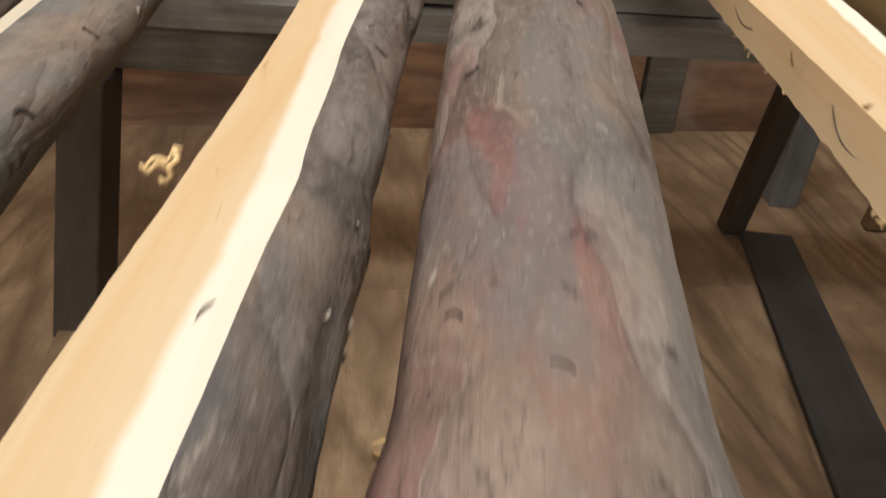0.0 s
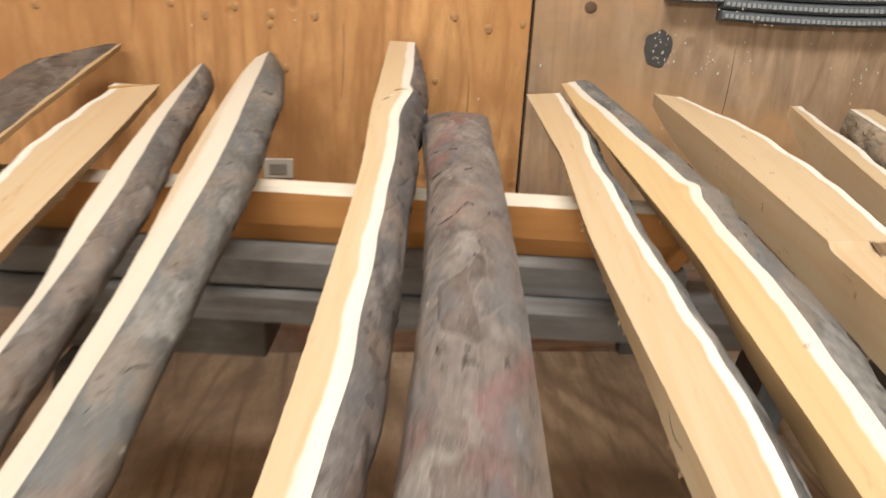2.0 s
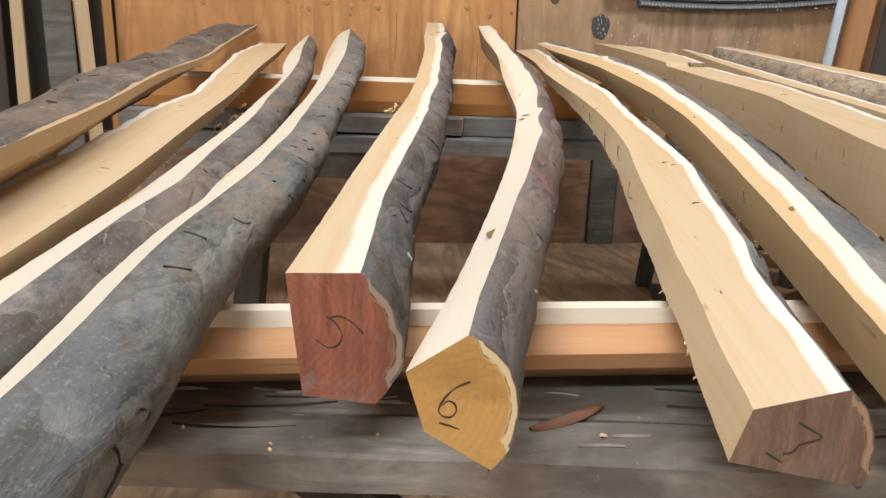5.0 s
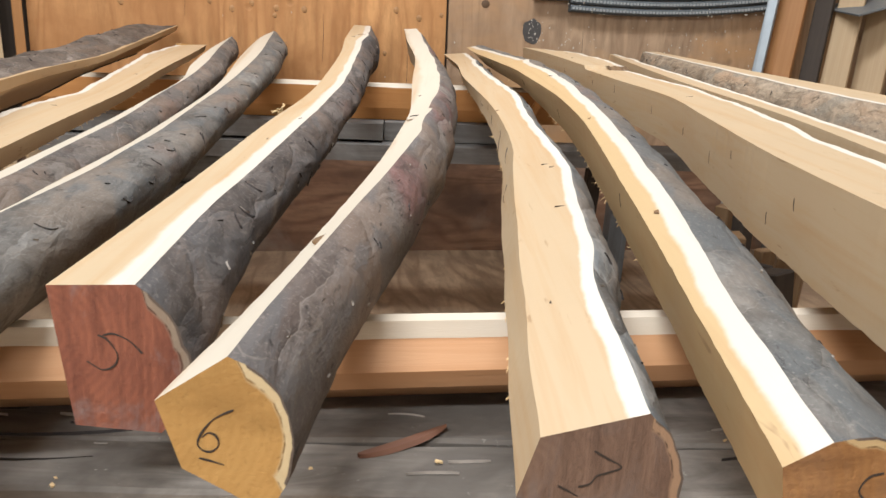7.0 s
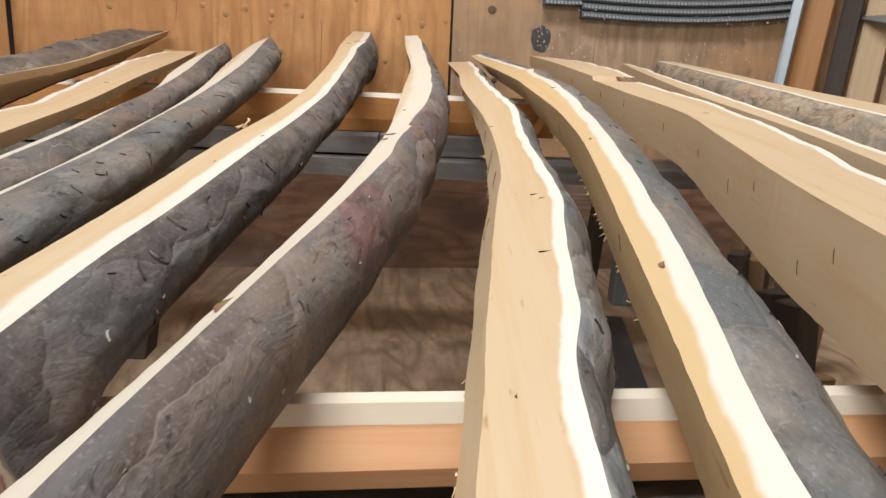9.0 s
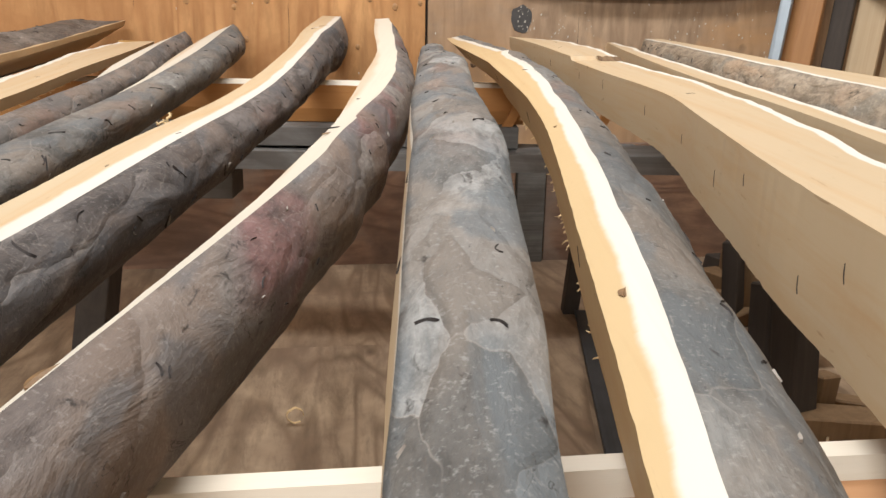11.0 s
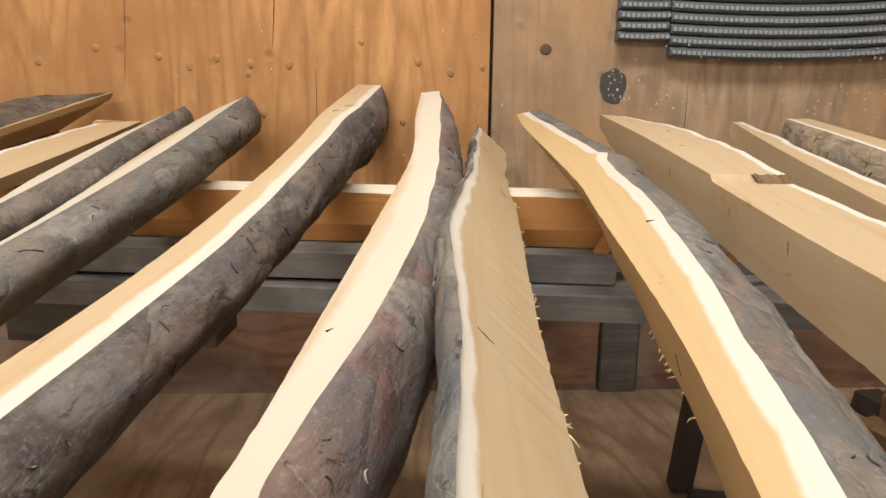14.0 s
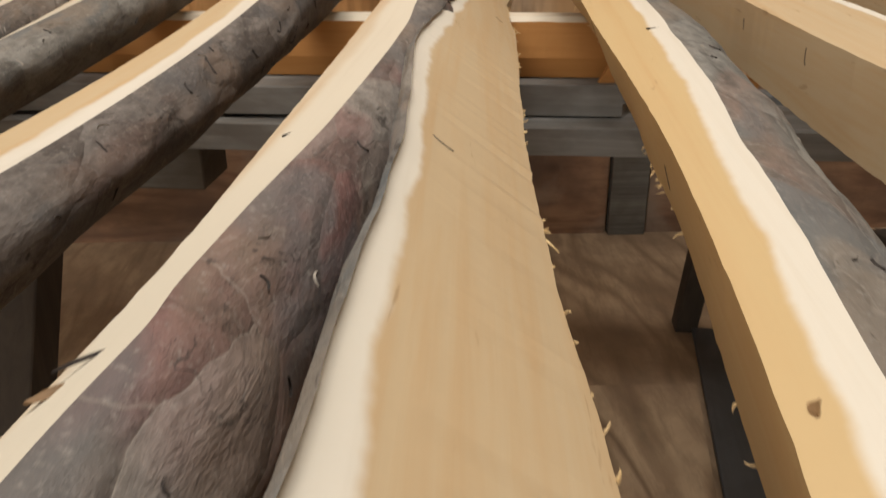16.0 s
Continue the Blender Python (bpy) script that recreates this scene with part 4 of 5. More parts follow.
for st, seed, dark, pale, big in ((st10, 1, 60, 20, 0.022), (st13, 2, 26, 14, 0.012), (st14, 3, 40, 16, 0.019), (st15, 4, 54, 24, 0.018), (st16, 5, 26, 22, 0.012), (st17, 6, 24, 16, 0.010), (st18, 7, 26, 24, 0.013), (st19, 8, 6, 4, 0.010), (st21, 9, 30, 26, 0.018)):
    bark_marks(st, seed, dark, pale, big)

face_mark(st15, 3, 0.463, 0.78, 0.009, 0.0035, 20)
face_mark(st15, 3, 0.336, 0.55, 0.005, 0.002, 10)
face_mark(st15, 3, 1.475, 0.72, 0.024, 0.006, 86, KNOT, "twig_knot", "brown twig knot", 0.3)
LIP = plain("pale_knot_lip", (0.62, 0.55, 0.44), 0.6, 0, 0.35, 220)
face_mark(st15, 3, 1.452, 0.70, 0.034, 0.010, 78, LIP, "knot_lip", "pale raised lip of an old twig knot", 0.25)
# Dark sliver paints the shadow that the lip would cast.
face_mark(st15, 3, 1.440, 0.66, 0.036, 0.003, 78, None, "painted_knot_shadow", "dark sliver painting the shadow below the knot lip", 0.25)
face_mark(st16, 3, 0.43, 0.5, 0.022, 0.0016, 66)
face_mark(st16, 3, 0.421, 0.32, 0.016, 0.005, 62, KNOT, "knot_streak", "brown knot streak")
face_mark(st16, 3, 0.62, 0.35, 0.007, 0.0015, 60)
face_mark(st16, 3, 0.0, 0.6, 0.02, 0.006, 8, KNOT, "knot_streak", "brown knot streak")
face_mark(st17, 3, 0.27, 0.62, 0.010, 0.0018, 80)
face_mark(st17, 3, 0.255, 0.72, 0.008, 0.0015, 75)
face_mark(st17, 3, -0.06, 0.35, 0.004, 0.002, 0)
face_mark(st17, 3, 0.12, 0.75, 0.014, 0.0008, 88)
face_mark(st17, 4, 0.5, 0.6, 0.030, 0.002, 8)
for y, a, ln in ((0.38, 0.55, 0.05), (0.47, 0.35, 0.07), (0.62, 0.5, 0.045), (0.78, 0.6, 0.04), (0.24, 0.4, 0.05)):
    face_mark(st17, 4, y, a, ln, 0.0016, 5, None, "split", "long drying split in the sawn side", 0.12)
face_mark(st17, 4, 0.70, 0.7, 0.012, 0.006, 30, KNOT, "knot", "small brown knot")
face_mark(st17, 3, 0.62, 0.12, 0.010, 0.005, 60, KNOT, "knot", "small brown knot")
for y, a in ((0.05, 0.4), (0.33, 0.7), (0.9, 0.3), (1.2, 0.6)):
    face_mark(st17, 6, y + 0.25, a, 0.012, 0.0014, 55 + 30 * a)
face_mark(st18, 3, 0.822, 0.8, 0.013, 0.0022, 82)
face_mark(st18, 3, 0.40, 0.35, 0.008, 0.004, 30, KNOT, "knot", "small brown knot")
face_mark(st18, 3, 0.05, 0.5, 0.012, 0.005, 20, KNOT, "knot", "small brown knot")
for y, a in ((0.62, 0.4), (0.95, 0.5), (0.15, 0.6), (1.3, 0.5)):
    face_mark(st18, 4, y, a, 0.012, 0.0016, 70)
for y, a, ln in ((0.80, 0.72, 0.012), (0.94, 0.66, 0.009), (0.62, 0.55, 0.011), (0.45, 0.5, 0.009), (0.30, 0.45, 0.013), (0.22, 0.7, 0.008), (0.10, 0.3, 0.010), (1.15, 0.6, 0.010), (0.05, 0.62, 0.010)):
    face_mark(st19, 4, y, a, ln, 0.0028, 80, None, "knot", "dark pin knot")
face_mark(st19, 3, 0.55, 0.4, 0.012, 0.0012, 70)
for y, a in ((1.2, 0.3), (1.35, 0.6)):
    face_mark(st19, 3, y, a, 0.008, 0.002, 60)
for y, a in ((0.2, 0.3), (0.6, 0.6), (1.0, 0.4)):
    face_mark(st12, 3, y, a, 0.010, 0.0012, 60)
# brown undercut of the notch near the tip
def torn_step():
    inv = stave_pose(st19[1], st19[2]).inverted()
    bm = bmesh.new()
    n, rings = 46, []
    for i in range(n + 1):
        q = i / n
        x = 0.500 + 0.0365 * q
        j = 0.010 * noise.noise((q * 6, 1, 0)) + 0.006 * noise.noise((q * 27, 2, 0))
        c = [(0.978 + j, 0.6495), (0.985 + 0.6 * j, 0.6530 + 0.3 * j), (0.993 + 0.4 * j, 0.6560), (1.0005, 0.6585 + 0.2 * j), (1.008, 0.6570)]
        rings.append([bm.verts.new(inv @ Vector((x, y, z))) for y, z in c])
    for r, s in zip(rings, rings[1:]):
        for k in range(4):
            bm.faces.new((r[k], s[k], s[k + 1], r[k + 1]))
    bmesh.ops.recalc_face_normals(bm, faces=bm.faces)
    part("split_scar", bm, TORN, st19[0], "brown torn step of the notch")


TORN = board_mat("torn_wood", (0.30, 0.19, 0.10), (0.10, 0.06, 0.035), (120, 10, 40), 0.8)
torn_step()


def ink_stroke(st, rows, name_label, pts, corner, unit, width=0.0012):
    """A marker stroke on the near end; pts in drawing units from the upper left corner of the end."""
    inv = stave_pose(st[1], st[2]).inverted()
    y = rows[0][0] - 0.0004
    bm = bmesh.new()
    rows_s = [(k, *p) for k, p in enumerate(pts)]
    pts = [tuple(curve_at(rows_s, k / 5)) for k in range(5 * (len(pts) - 1) + 1)]
    ps = [inv @ Vector((corner[0] + unit * px, y, corner[1] - unit * pz)) for px, pz in pts]
    fwd = inv.to_3x3() @ Vector((0, -1, 0))
    prev = None
    for k, p in enumerate(ps):
        d = (ps[min(k + 1, len(ps) - 1)] - ps[max(k - 1, 0)]).normalized()
        s = d.cross(fwd).normalized() * width * (0.36 + 0.12 * math.sin(k * 0.5))
        ring = [bm.verts.new(p + s), bm.verts.new(p + fwd * 0.0001), bm.verts.new(p - s), bm.verts.new(p - fwd * 0.0008)]
        if prev:
            for e in range(4):
                bm.faces.new((prev[e], prev[(e + 1) % 4], ring[(e + 1) % 4], ring[e]))
        else:
            bm.faces.new(ring)
        prev = ring
    bm.faces.new(prev[::-1])
    bmesh.ops.recalc_face_normals(bm, faces=bm.faces)
    part("ink_stroke", bm, INK, st[0], name_label)


ink_stroke(st16, S16, "handwritten 6 in black marker", [(205, 35), (180, 45), (150, 62), (122, 95), (107, 130), (120, 152), (145, 156), (162, 138), (158, 112), (138, 100), (120, 112)], (-0.098, 0.565), 0.000156)
ink_stroke(st16, S16, "handwritten 1 in black marker", [(110, 175), (142, 186), (175, 200)], (-0.098, 0.565), 0.000156)
ink_stroke(st17, S17, "handwritten 7 in black marker", [(160, 47), (200, 72), (242, 100), (205, 115), (172, 124), (155, 147), (122, 155)], (0.062, 0.552), 0.000158)
ink_stroke(st17, S17, "handwritten 1 in black marker", [(64, 149), (92, 165), (122, 184)], (0.062, 0.552), 0.000158)
ink_stroke(st15, S15, "handwritten 5 in black marker", [(128, 152), (153, 167), (178, 212), (168, 247), (133, 260), (93, 232)], (-0.162, 0.590), 0.000174)
ink_stroke(st15, S15, "handwritten stroke in black marker", [(143, 152), (173, 150), (213, 172), (248, 212)], (-0.162, 0.590), 0.000174)
ink_stroke(st18, S18, "handwritten stroke in black marker", [(295, 15), (257, 25), (237, 60), (252, 85)], (0.139, 0.561), 0.000158)
ink_stroke(st18, S18, "handwritten stroke in black marker", [(172, 102), (217, 92), (257, 92)], (0.139, 0.561), 0.000158)


# ---- cracks and splinters of the front trestle ----
rnd = random.Random(77)
for name, count, mat, label in (("crack", 16, SCAR, "dark drying crack in the timber"), ("splinter", 22, FLAKE, "pale raised splinter of the timber")):
    for _ in range(count):
        bm = bmesh.new()
        p = Vector((rnd.uniform(-0.55, 0.25), rnd.choice((rnd.uniform(-0.10, -0.055), rnd.uniform(-0.044, -0.01))), 0.3845))
        a = rnd.gauss(0, 0.12)
        d = Vector((math.cos(a), math.sin(a), 0))
        ln = rnd.uniform(0.03, 0.11) if mat is SCAR else rnd.uniform(0.008, 0.035)
        lens_mark(bm, p, d, Vector((-d.y, d.x, 0)), Vector((0, 0, 1)), ln, rnd.uniform(0.0008, 0.0022), rnd.uniform(-0.08, 0.08), 0.0012)
        bmesh.ops.recalc_face_normals(bm, faces=bm.faces)
        part(name, bm, mat, front_trestle, label)


# ---- floor sheets and lower wall ----
SHEET = figured_ply("sheet_plywood", (0.45, 0.325, 0.21), (0.19, 0.125, 0.075), 4.2, (1.0, 0.13, 1.0), (0.20, 0.13, 0.085))
bm = bmesh.new()
outline = ((-0.385, -0.70), (0.41, -0.70), (0.41, 0.50), (0.568, 1.22), (-0.385, 1.22))
low, top = ([bm.verts.new((x, y, FLOOR + h)) for x, y in outline] for h in (0.0, 0.010))
bm.faces.new(low[::-1])
bm.faces.new(top)
for k in range(5):
    bm.faces.new((low[k], low[(k + 1) % 5], top[(k + 1) % 5], top[k]))
sheet = part("plywood_sheet", bm, SHEET, None)
tagged(sheet, "loose plywood sheet with bold wavy grain on the floor", "plywood sheet")
SKIRT = figured_ply("stained_board", (0.33, 0.19, 0.115), (0.20, 0.105, 0.065), 5.0, (0.2, 1.0, 1.0), (0.13, 0.08, 0.058), 0.6, 0.0, (0.30, 0.235, 0.185))
slab("baseboard", -0.95, 0.56, 1.802, 1.8185, FLOOR, 0.40, SKIRT, "dark red-brown stained lower wall board, run on at the right to darken the wall", "board", 0.001)
# Added board, darkens the lower wall beyond the trim.
slab("darkening_board", 0.645, 1.62, 1.802, 1.8185, FLOOR, 0.40, SKIRT, "dark red-brown stained lower wall board, run on at the right to darken the wall", "board", 0.001)
slab("trim", 0.565, 0.64, 1.790, 1.8185, FLOOR, 0.385, GREY_TIMBER, "upright board against the lower wall", "board", 0.001)


def plank(name, a, b, w, d, mat, label, category="board", turn=0.0, seed=0):
    """A board standing from a to b, w wide across and d thick."""
    a, b = Vector(a), Vector(b)
    ln = (b - a).length
    root_m = Matrix.Translation(a) @ (b - a).to_track_quat("Z", "Y").to_matrix().to_4x4() @ pose(0, 0, 0, 0, 0, turn)
    ob = part(name, box(-w / 2, w / 2, -d / 2, d / 2, 0, ln, 0.0015, None, 0.0015, seed), mat, None)
    ob.matrix_world = root_m
    return tagged(ob, label, category)


# boards leaning on the wall beyond the staves
plank("leaning_board", (1.135, 1.60, FLOOR), (1.340, 1.795, 0.95), 0.075, 0.022, BOARD_RED, "red-brown board leaning against the wall", seed=1)
# Dark board stands in for the shaded gap between its neighbours.
plank("leaning_board", (1.245, 1.60, FLOOR), (1.435, 1.795, 0.95), 0.05, 0.022, DARK_TIMBER, "dark board added beside the leaning boards", seed=2)
plank("leaning_board", (1.310, 1.585, FLOOR), (1.510, 1.78, 0.95), 0.07, 0.02, BOARD_PALE, "pale board leaning against the wall", seed=3)
plank("leaning_board", (1.425, 1.59, FLOOR), (1.615, 1.78, 0.95), 0.08, 0.02, BOARD_PALE, "pale board leaning against the wall", seed=4)
plank("leaning_board", (1.575, 1.60, FLOOR), (1.715, 1.79, 0.95), 0.08, 0.022, DARK_TIMBER, "dark board added beside the leaning boards", seed=5)
plank("steel_bar", (1.065, 1.58, FLOOR), (1.265, 1.775, 0.93), 0.028, 0.012, STEEL, "grey steel bar leaning beside the boards", "bar", seed=6)
plank("steel_plate", (1.435, 1.735, 0.80), (1.595, 1.745, 0.845), 0.16, 0.006, STEEL, "grey steel plate resting on the leaning boards", "plate", 8, seed=7)
plank("leaning_board", (-0.80, 1.70, FLOOR), (-0.86, 1.80, 0.98), 0.036, 0.02, BOARD_PALE, "pale narrow board leaning in the corner", seed=8)
plank("leaning_board", (-0.755, 1.72, FLOOR), (-0.79, 1.803, 0.98), 0.024, 0.02, BOARD_RED, "orange-brown narrow board leaning in the corner", seed=9)
plank("leaning_board", (-0.875, 1.70, FLOOR), (-0.915, 1.80, 0.98), 0.07, 0.025, GREY_TIMBER, "weathered grey board leaning in the corner", seed=10)
plank("leaning_board", (-0.99, 1.70, FLOOR), (-1.01, 1.80, 0.98), 0.03, 0.02, BOARD_PALE, "pale narrow board leaning in the corner", seed=11)
plank("leaning_board", (-1.08, 1.70, FLOOR), (-1.10, 1.80, 0.98), 0.10, 0.02, DARK_TIMBER, "dark board leaning in the corner", seed=12)
plank("upright_stick", (-0.60, 1.33, FLOOR), (-0.665, 1.44, 0.44), 0.028, 0.02, BOARD_PALE, "pale stick standing behind the staves", "stick", seed=13)
plank("steel_post", (0.735, 1.50, FLOOR), (0.745, 1.50, 0.44), 0.05, 0.05, POST_GREY, "blue-grey steel post standing on the floor", "post", seed=14)
plank("floor_plank", (0.454, 0.45, FLOOR + 0.007), (0.652, 1.37, FLOOR + 0.007), 0.085, 0.012, POST_DARK, "dark grey plank lying on the floor beside the plywood sheet", "plank", seed=15)

# offcuts lying in a heap under the thick stave
rnd = random.Random(5)
for k in range(22):
    q = k / 21
    x, y = 0.84 + 0.22 * q + rnd.uniform(-0.05, 0.07), 0.78 + 0.85 * q + rnd.uniform(-0.03, 0.03)
    h, w, d = rnd.uniform(0.08, 0.24), rnd.uniform(0.03, 0.06), rnd.uniform(0.03, 0.05)
    if k % 3 == 0:
        bm = box(-h / 2, h / 2, -w / 2, w / 2, 0, d, 0.003, None, 0.004, k)
        m = pose(x, y, FLOOR, 0, 0, rnd.uniform(0, 180))
    else:
        bm = box(-w / 2, w / 2, -d / 2, d / 2, 0, h, 0.003, None, 0.004, k)
        m = pose(x, y, FLOOR - 0.002, rnd.uniform(-6, 4), rnd.uniform(-5, 5), rnd.uniform(0, 90))
    ob = part("wood_offcut", bm, (BILLET, DARK_TIMBER, BILLET, BILLET)[k % 4], None)
    ob.matrix_world = m
    tagged(ob, "short split wood offcut on the floor", "offcut", "heap of offcuts")
for k, (a, b) in enumerate((((0.80, 0.72, 0.086), (0.86, 0.80, 0.10)), ((0.86, 0.70, 0.086), (0.80, 0.76, 0.088)))):
    plank("thin_stick", a, b, 0.004, 0.003, BOARD_PALE, "thin pale stick lying on the floor", "stick", seed=20 + k)


# ---- on the wall ----
def ribbed_mat():
    """A folded dark ribbed mat hung on the wall: stacked bands, each with two rows of small pale knobs."""
    root = thing("ribbed_mat", pose(0.0, 1.80, 0.77), "dark grey ribbed rubber mat with pale sawdust, hung on the wall", "mat")

    def band(x0, x1, z, h, sag, lift=0.0):
        bm = bmesh.new()
        n = 40
        rings = []
        for i in range(n + 1):
            q = i / n
            x = x0 + (x1 - x0) * q
            zz = z - sag * math.sin(math.pi * min(1, q * 1.0)) + lift * q * q
            c = [(0.018, 0), (-0.004, 0.001), (-0.009, h * 0.25), (-0.009, h * 0.7), (-0.004, h - 0.001), (0.018, h)]
            rings.append([bm.verts.new((x, p, zz + r)) for p, r in c])
        for r, s in zip(rings, rings[1:]):
            for k in range(6):
                bm.faces.new((r[k], s[k], s[(k + 1) % 6], r[(k + 1) % 6]))
        bm.faces.new(rings[0])
        bm.faces.new(rings[-1][::-1])
        bmesh.ops.recalc_face_normals(bm, faces=bm.faces)
        ob = part("band", bm, WEBBING, root)
        km = bmesh.new()
        x = x0 + 0.004
        rr = random.Random(int(z * 1000))
        while x < x1 - 0.004:
            q = (x - x0) / (x1 - x0)
            zz = z - sag * math.sin(math.pi * q) + lift * q * q + h * 0.5
            box(x, x + 0.0062, -0.0125, -0.0085, zz - 0.0034 + rr.uniform(-0.0006, 0.0006), zz + 0.0034, 0, km)
            x += 0.0098
        tagged(part("studded_ridge", km, WEB_LIGHT, ob, "pale grey studded ridge"), kind="stuff")

    for k in range(9):
        band(0.663 - 0.0005 * k, 1.30, 0.0005 + 0.0215 * k, 0.0205, 0.009, 0.030)
    for k in range(5):
        band(0.560 + 0.002 * (k % 2), 0.658, 0.030 + 0.0195 * k, 0.0185, 0.001)
    return root


ribbed_mat()


def blob(name, x, z, rx, rz, mat, label, seed, y=1.8195, category="stain"):
    bm = bmesh.new()
    n = 26
    ring = []
    for k in range(n):
        a = 2 * math.pi * k / n
        r = 1 + 0.22 * noise.noise((math.cos(a) * 1.6, math.sin(a) * 1.6, seed))
        ring.append((rx * r * math.cos(a), rz * r * math.sin(a)))
    top = [bm.verts.new((p, -0.0008, q)) for p, q in ring]
    low = [bm.verts.new((p * 1.02, 0.0004, q * 1.02)) for p, q in ring]
    bm.faces.new(top[::-1])
    for k in range(n):
        bm.faces.new((top[k], top[(k + 1) % n], low[(k + 1) % n], low[k]))
    bmesh.ops.recalc_face_normals(bm, faces=bm.faces)
    ob = part(name, bm, mat, None)
    ob.matrix_world = pose(x, y, z)
    return tagged(ob, label, category, kind="structure")


blob("trim_stain", 0.563, 0.715, 0.027, 0.032, STAIN, "black paint smear on the plywood", 3)


def wall_bump(x, z, rx, rz, mat, owner, label):
    """A shallow raised plug or knot in the plywood; small ones paint a plug's shaded underside."""
    bm = bmesh.new()
    n = 14
    rings = []
    for r, h in ((1.0, 0.0003), (0.75, -0.0006), (0.4, -0.0012)):
        rings.append([bm.verts.new((x + rx * r * math.cos(2 * math.pi * k / n), 1.8196 + h, z + rz * r * math.sin(2 * math.pi * k / n))) for k in range(n)])
    for a, b in zip(rings, rings[1:]):
        for k in range(n):
            bm.faces.new((a[k], a[(k + 1) % n], b[(k + 1) % n], b[k]))
    bm.faces.new(rings[-1])
    bmesh.ops.recalc_face_normals(bm, faces=bm.faces)
    part("knot_plug", bm, mat, owner, label, smooth=True)


PLUG = plain("knot_plug_wood", (0.56, 0.295, 0.118), 0.55, 0, 0.6, 120)
# Darker brown that paints the shade on the lower side of each plug.
PLUG_SHADE = plain("knot_plug_shade", (0.30, 0.15, 0.06), 0.6, 0, 0.5, 140)
PLUG_DARK = plain("dark_knot_wood", (0.17, 0.10, 0.055), 0.7, 0, 0.6, 140)
wall_left_panel, wall_right_panel = bpy.data.objects["wall_back_left"], bpy.data.objects["wall_back_right"]
for x, z, r in ((-0.257, 0.743, 0.008), (-0.205, 0.759, 0.007), (-0.142, 0.749, 0.008), (-0.146, 0.730, 0.006), (-0.068, 0.748, 0.008), (0.18, 0.756, 0.008), (0.243, 0.737, 0.008), (0.305, 0.747, 0.006), (-0.538, 0.75, 0.008), (-0.314, 0.761, 0.007), (0.071, 0.792, 0.006), (-0.43, 0.775, 0.007), (-0.12, 0.655, 0.007), (0.15, 0.64, 0.006)):
    wall_bump(x, z, r, r * 1.1, PLUG, wall_left_panel, "raised brown knot plug")
    wall_bump(x + 0.001, z - r * 0.9, r * 0.5, r * 0.22, PLUG_SHADE, wall_left_panel, "darker lower side of a knot plug, its shade painted in brown")
wall_bump(0.427, 0.782, 0.012, 0.011, PLUG_DARK, wall_right_panel, "dark brown knot")
wall_bump(0.443, 0.60, 0.008, 0.008, PLUG_DARK, wall_right_panel, "dark brown knot")
for x, z0, z1, w, owner in ((-0.096, 0.775, 0.99, 0.0022, wall_left_panel), (-0.376, 0.72, 0.98, 0.0012, wall_left_panel), (0.21, 0.50, 0.66, 0.0012, wall_left_panel), (-0.02, 0.60, 0.74, 0.001, wall_left_panel), (0.71, 0.58, 0.72, 0.0012, wall_right_panel)):
    bm = bmesh.new()
    lens_mark(bm, Vector((x, 1.8196, (z0 + z1) / 2)), Vector((0.03, 0, 1)).normalized(), Vector((1, 0, 0)), Vector((0, -1, 0)), z1 - z0, w, 0.02, 0.0006)
    bmesh.ops.recalc_face_normals(bm, faces=bm.faces)
    part("crack", bm, SCAR, owner, "dark split in the plywood face")


def flecks():
    """Pale specks of glue and sawdust stuck on the wall."""
    rr = random.Random(9)
    bm = bmesh.new()
    spots = [(0.575, 0.715, 0.022, 0.032, 26), (0.66, 0.70, 0.03, 0.03, 12), (0.95, 0.72, 0.35, 0.05, 34), (1.1, 0.68, 0.15, 0.06, 20), (0.2, 0.75, 0.5, 0.2, 16), (0.95, 0.78, 0.3, 0.015, 26)]
    for cx, cz, sx, sz, cnt in spots:
        for _ in range(cnt):
            x, z = cx + rr.uniform(-sx, sx), cz + rr.uniform(-sz, sz)
            w, h = rr.uniform(0.0004, 0.0013), rr.uniform(0.0006, 0.0028)
            depth = 1.787 if sz == 0.015 else 1.8182
            box(x - w, x + w, depth, depth + 0.0035, z - h, z + h, 0, bm, 0.0004, rr.random())
    ob = part("glue_specks", bm, WHITE_PLASTIC, None)
    return tagged(ob, "pale specks of glue and sawdust on the wall", "specks", kind="stuff")


flecks()


def outlet():
    root = thing("socket_plate", pose(-0.138, 1.8195, 0.468), "small white plastic socket plate on the plywood wall", "socket")
    part("plate", box(-0.027, 0.027, -0.006, 0.0, -0.019, 0.019, 0.0015), WHITE_PLASTIC, root)
    part("insert", box(-0.016, 0.016, -0.0085, -0.0062, -0.010, 0.010, 0.001), GREY_PLASTIC, root, "grey insert")


outlet()


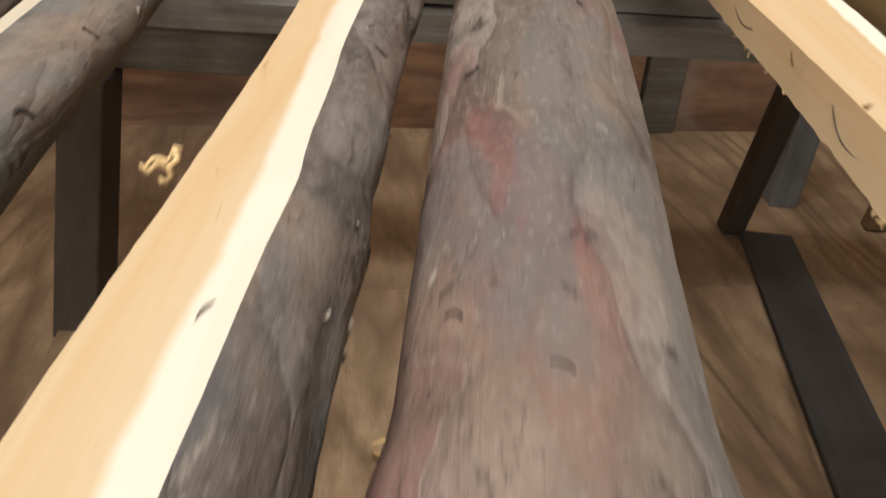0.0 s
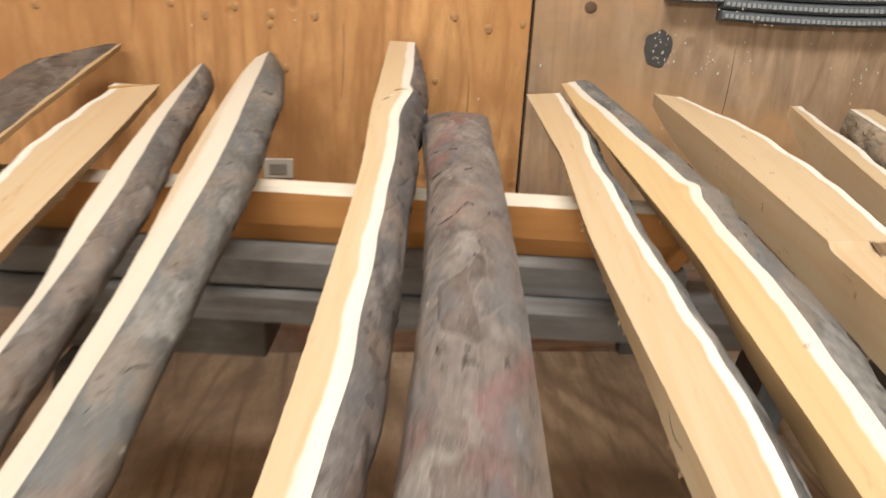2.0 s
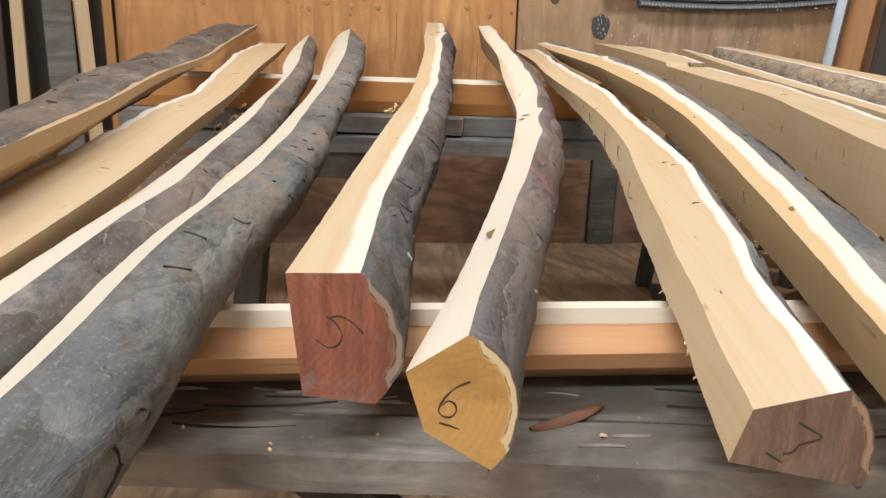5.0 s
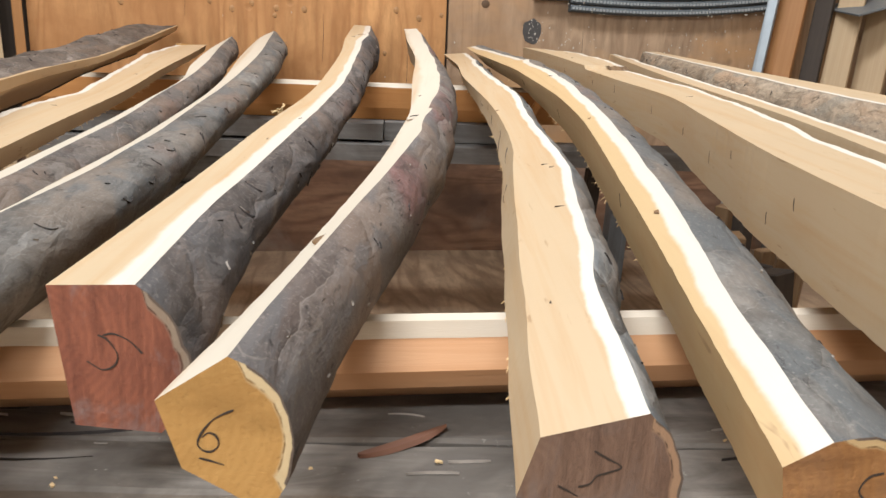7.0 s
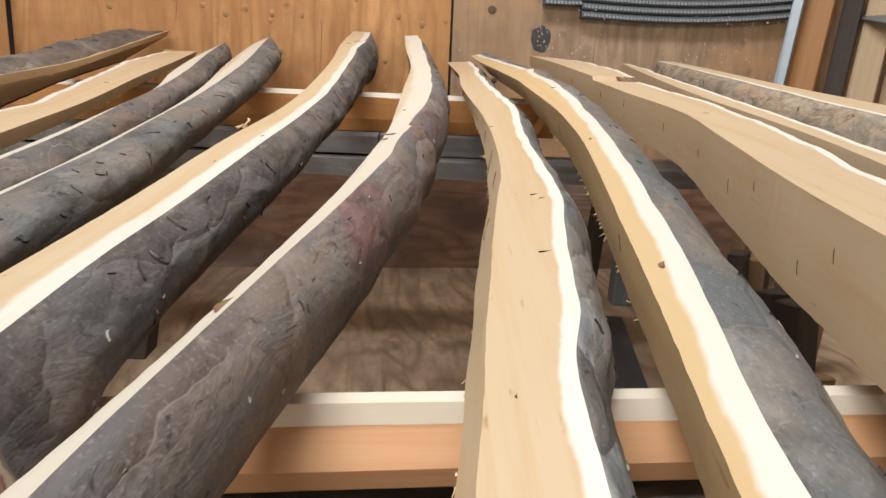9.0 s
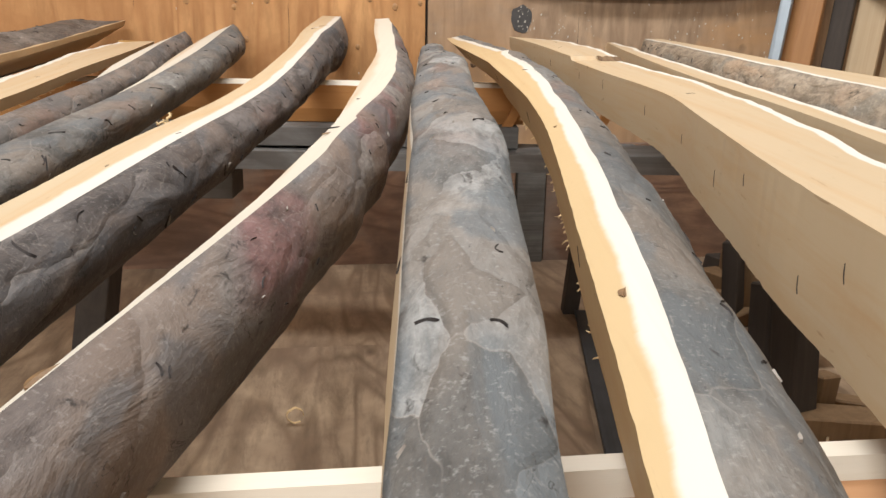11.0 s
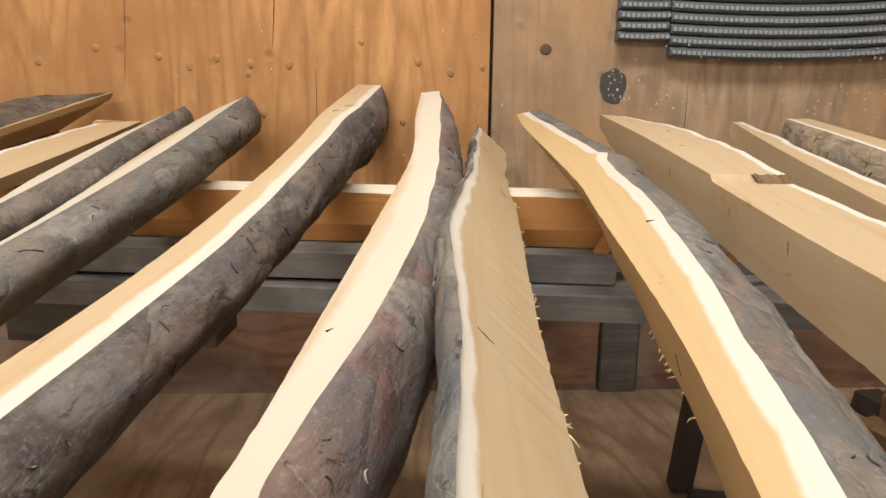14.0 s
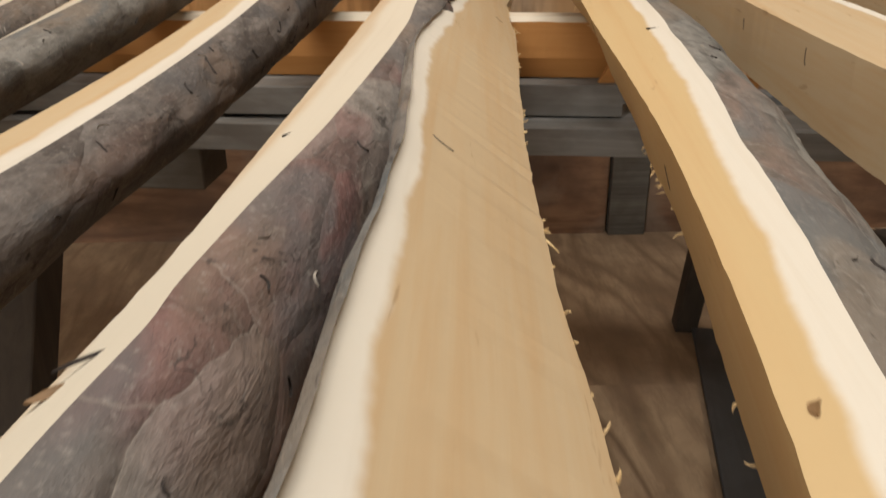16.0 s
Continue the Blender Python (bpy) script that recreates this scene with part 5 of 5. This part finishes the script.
# ---- shavings and chips ----
def curl(x, y, z, turns, r, w, mat, label, seed, rz=0.0, tilt=70):
    bm = bmesh.new()
    n = 34
    rr = random.Random(seed)
    prev = None
    for i in range(n + 1):
        a = 2 * math.pi * turns * i / n
        rad = r * (0.45 + 0.55 * i / n)
        c = Vector((rad * math.cos(a), i / n * w * 2.2+ 0.001 * math.sin(i * 0.9 + seed), rad * math.sin(a)))
        nrm = Vector((math.cos(a), 0, math.sin(a)))
        hw = w * (0.5 + 0.35 * math.sin(3.0 * i / n))
        ring = [bm.verts.new(c + Vector((0, hw, 0)) + nrm * 0.0003), bm.verts.new(c - Vector((0, hw, 0)) + nrm * 0.0003), bm.verts.new(c - Vector((0, hw, 0)) - nrm * 0.0003), bm.verts.new(c + Vector((0, hw, 0)) - nrm * 0.0003)]
        if prev:
            for e in range(4):
                bm.faces.new((prev[e], prev[(e + 1) % 4], ring[(e + 1) % 4], ring[e]))
        prev = ring
    bmesh.ops.recalc_face_normals(bm, faces=bm.faces)
    low = min((pose(0, 0, 0, tilt, 0, rz) @ v.co).z for v in bm.verts)
    ob = part("wood_shaving", bm, mat, None, smooth=True)
    ob.matrix_world = pose(x, y, z - low - 0.001, tilt, 0, rz)
    return tagged(ob, label, "shaving", "wood shavings")


curl(-0.083, 0.555, 0.606, 1.3, 0.007, 0.0012, SHAVING, "pale curled shaving caught on a stave's edge", 1, 40)
curl(-0.074, 0.548, 0.606, 0.8, 0.009, 0.0012, SHAVING, "pale curled shaving caught on a stave's edge", 2, 100, 20)
curl(-0.318, 0.84, 0.560, 1.2, 0.010, 0.0013, SHAVING, "pale curled shaving hanging on the split edge of a stave", 5, 20)
curl(-0.320, 0.81, 0.556, 0.9, 0.012, 0.0012, SHAVING, "pale curled shaving hanging on the split edge of a stave", 6, 70, 40)
curl(-0.325, 0.70, 0.556, 1.1, 0.011, 0.0013, SHAVING, "pale curled shaving hanging on the split edge of a stave", 7, 50, 30)
curl(-0.322, 0.93, 0.566, 0.9, 0.010, 0.0013, SHAVING, "pale curled shaving hanging on the split edge of a stave", 8, 120, 50)
curl(0.02, 0.90, FLOOR + 0.0105, 0.8, 0.02, 0.004, SHAVING, "pale shaving lying on the plywood sheet", 3, 10, 10)
curl(0.30, 0.60, FLOOR + 0.0105, 0.5, 0.03, 0.003, SHAVING, "pale shaving lying on the plywood sheet", 4, 70, 10)
bm = wavy_board("x", -0.032, 0.032, -0.006, 0.006, 0.0, 0.0022, 0.0015, 14, 8)
for v in bm.verts:
    q = abs(v.co.x / 0.032)
    v.co.y *= 1.0 - 0.75 * q ** 3
    v.co.z += 0.002 * q * q
chip = part("bark_chip", bm, BARK_CHIP, None)
chip.matrix_world = pose(0.022, -0.033, 0.4645, 0, -3, 26)
tagged(chip, "thin red-brown bark chip lying on the trestle top", "bark chip")
rnd = random.Random(31)
for k in range(9):
    w = rnd.uniform(0.001, 0.0028)
    bm = box(-w, w, -w * 0.5, w * 0.5, 0, 0.0012, 0, None, 0.0006, k)
    ob = part("sawdust_crumb", bm, SHAVING, None)
    ob.matrix_world = pose(rnd.uniform(-0.25, 0.4), rnd.uniform(-0.075, -0.03), 0.4645, 0, 0, rnd.uniform(0, 180))
    tagged(ob, "pale crumb of wood on the trestle top", "wood crumb", "crumbs on the trestle")


motions()
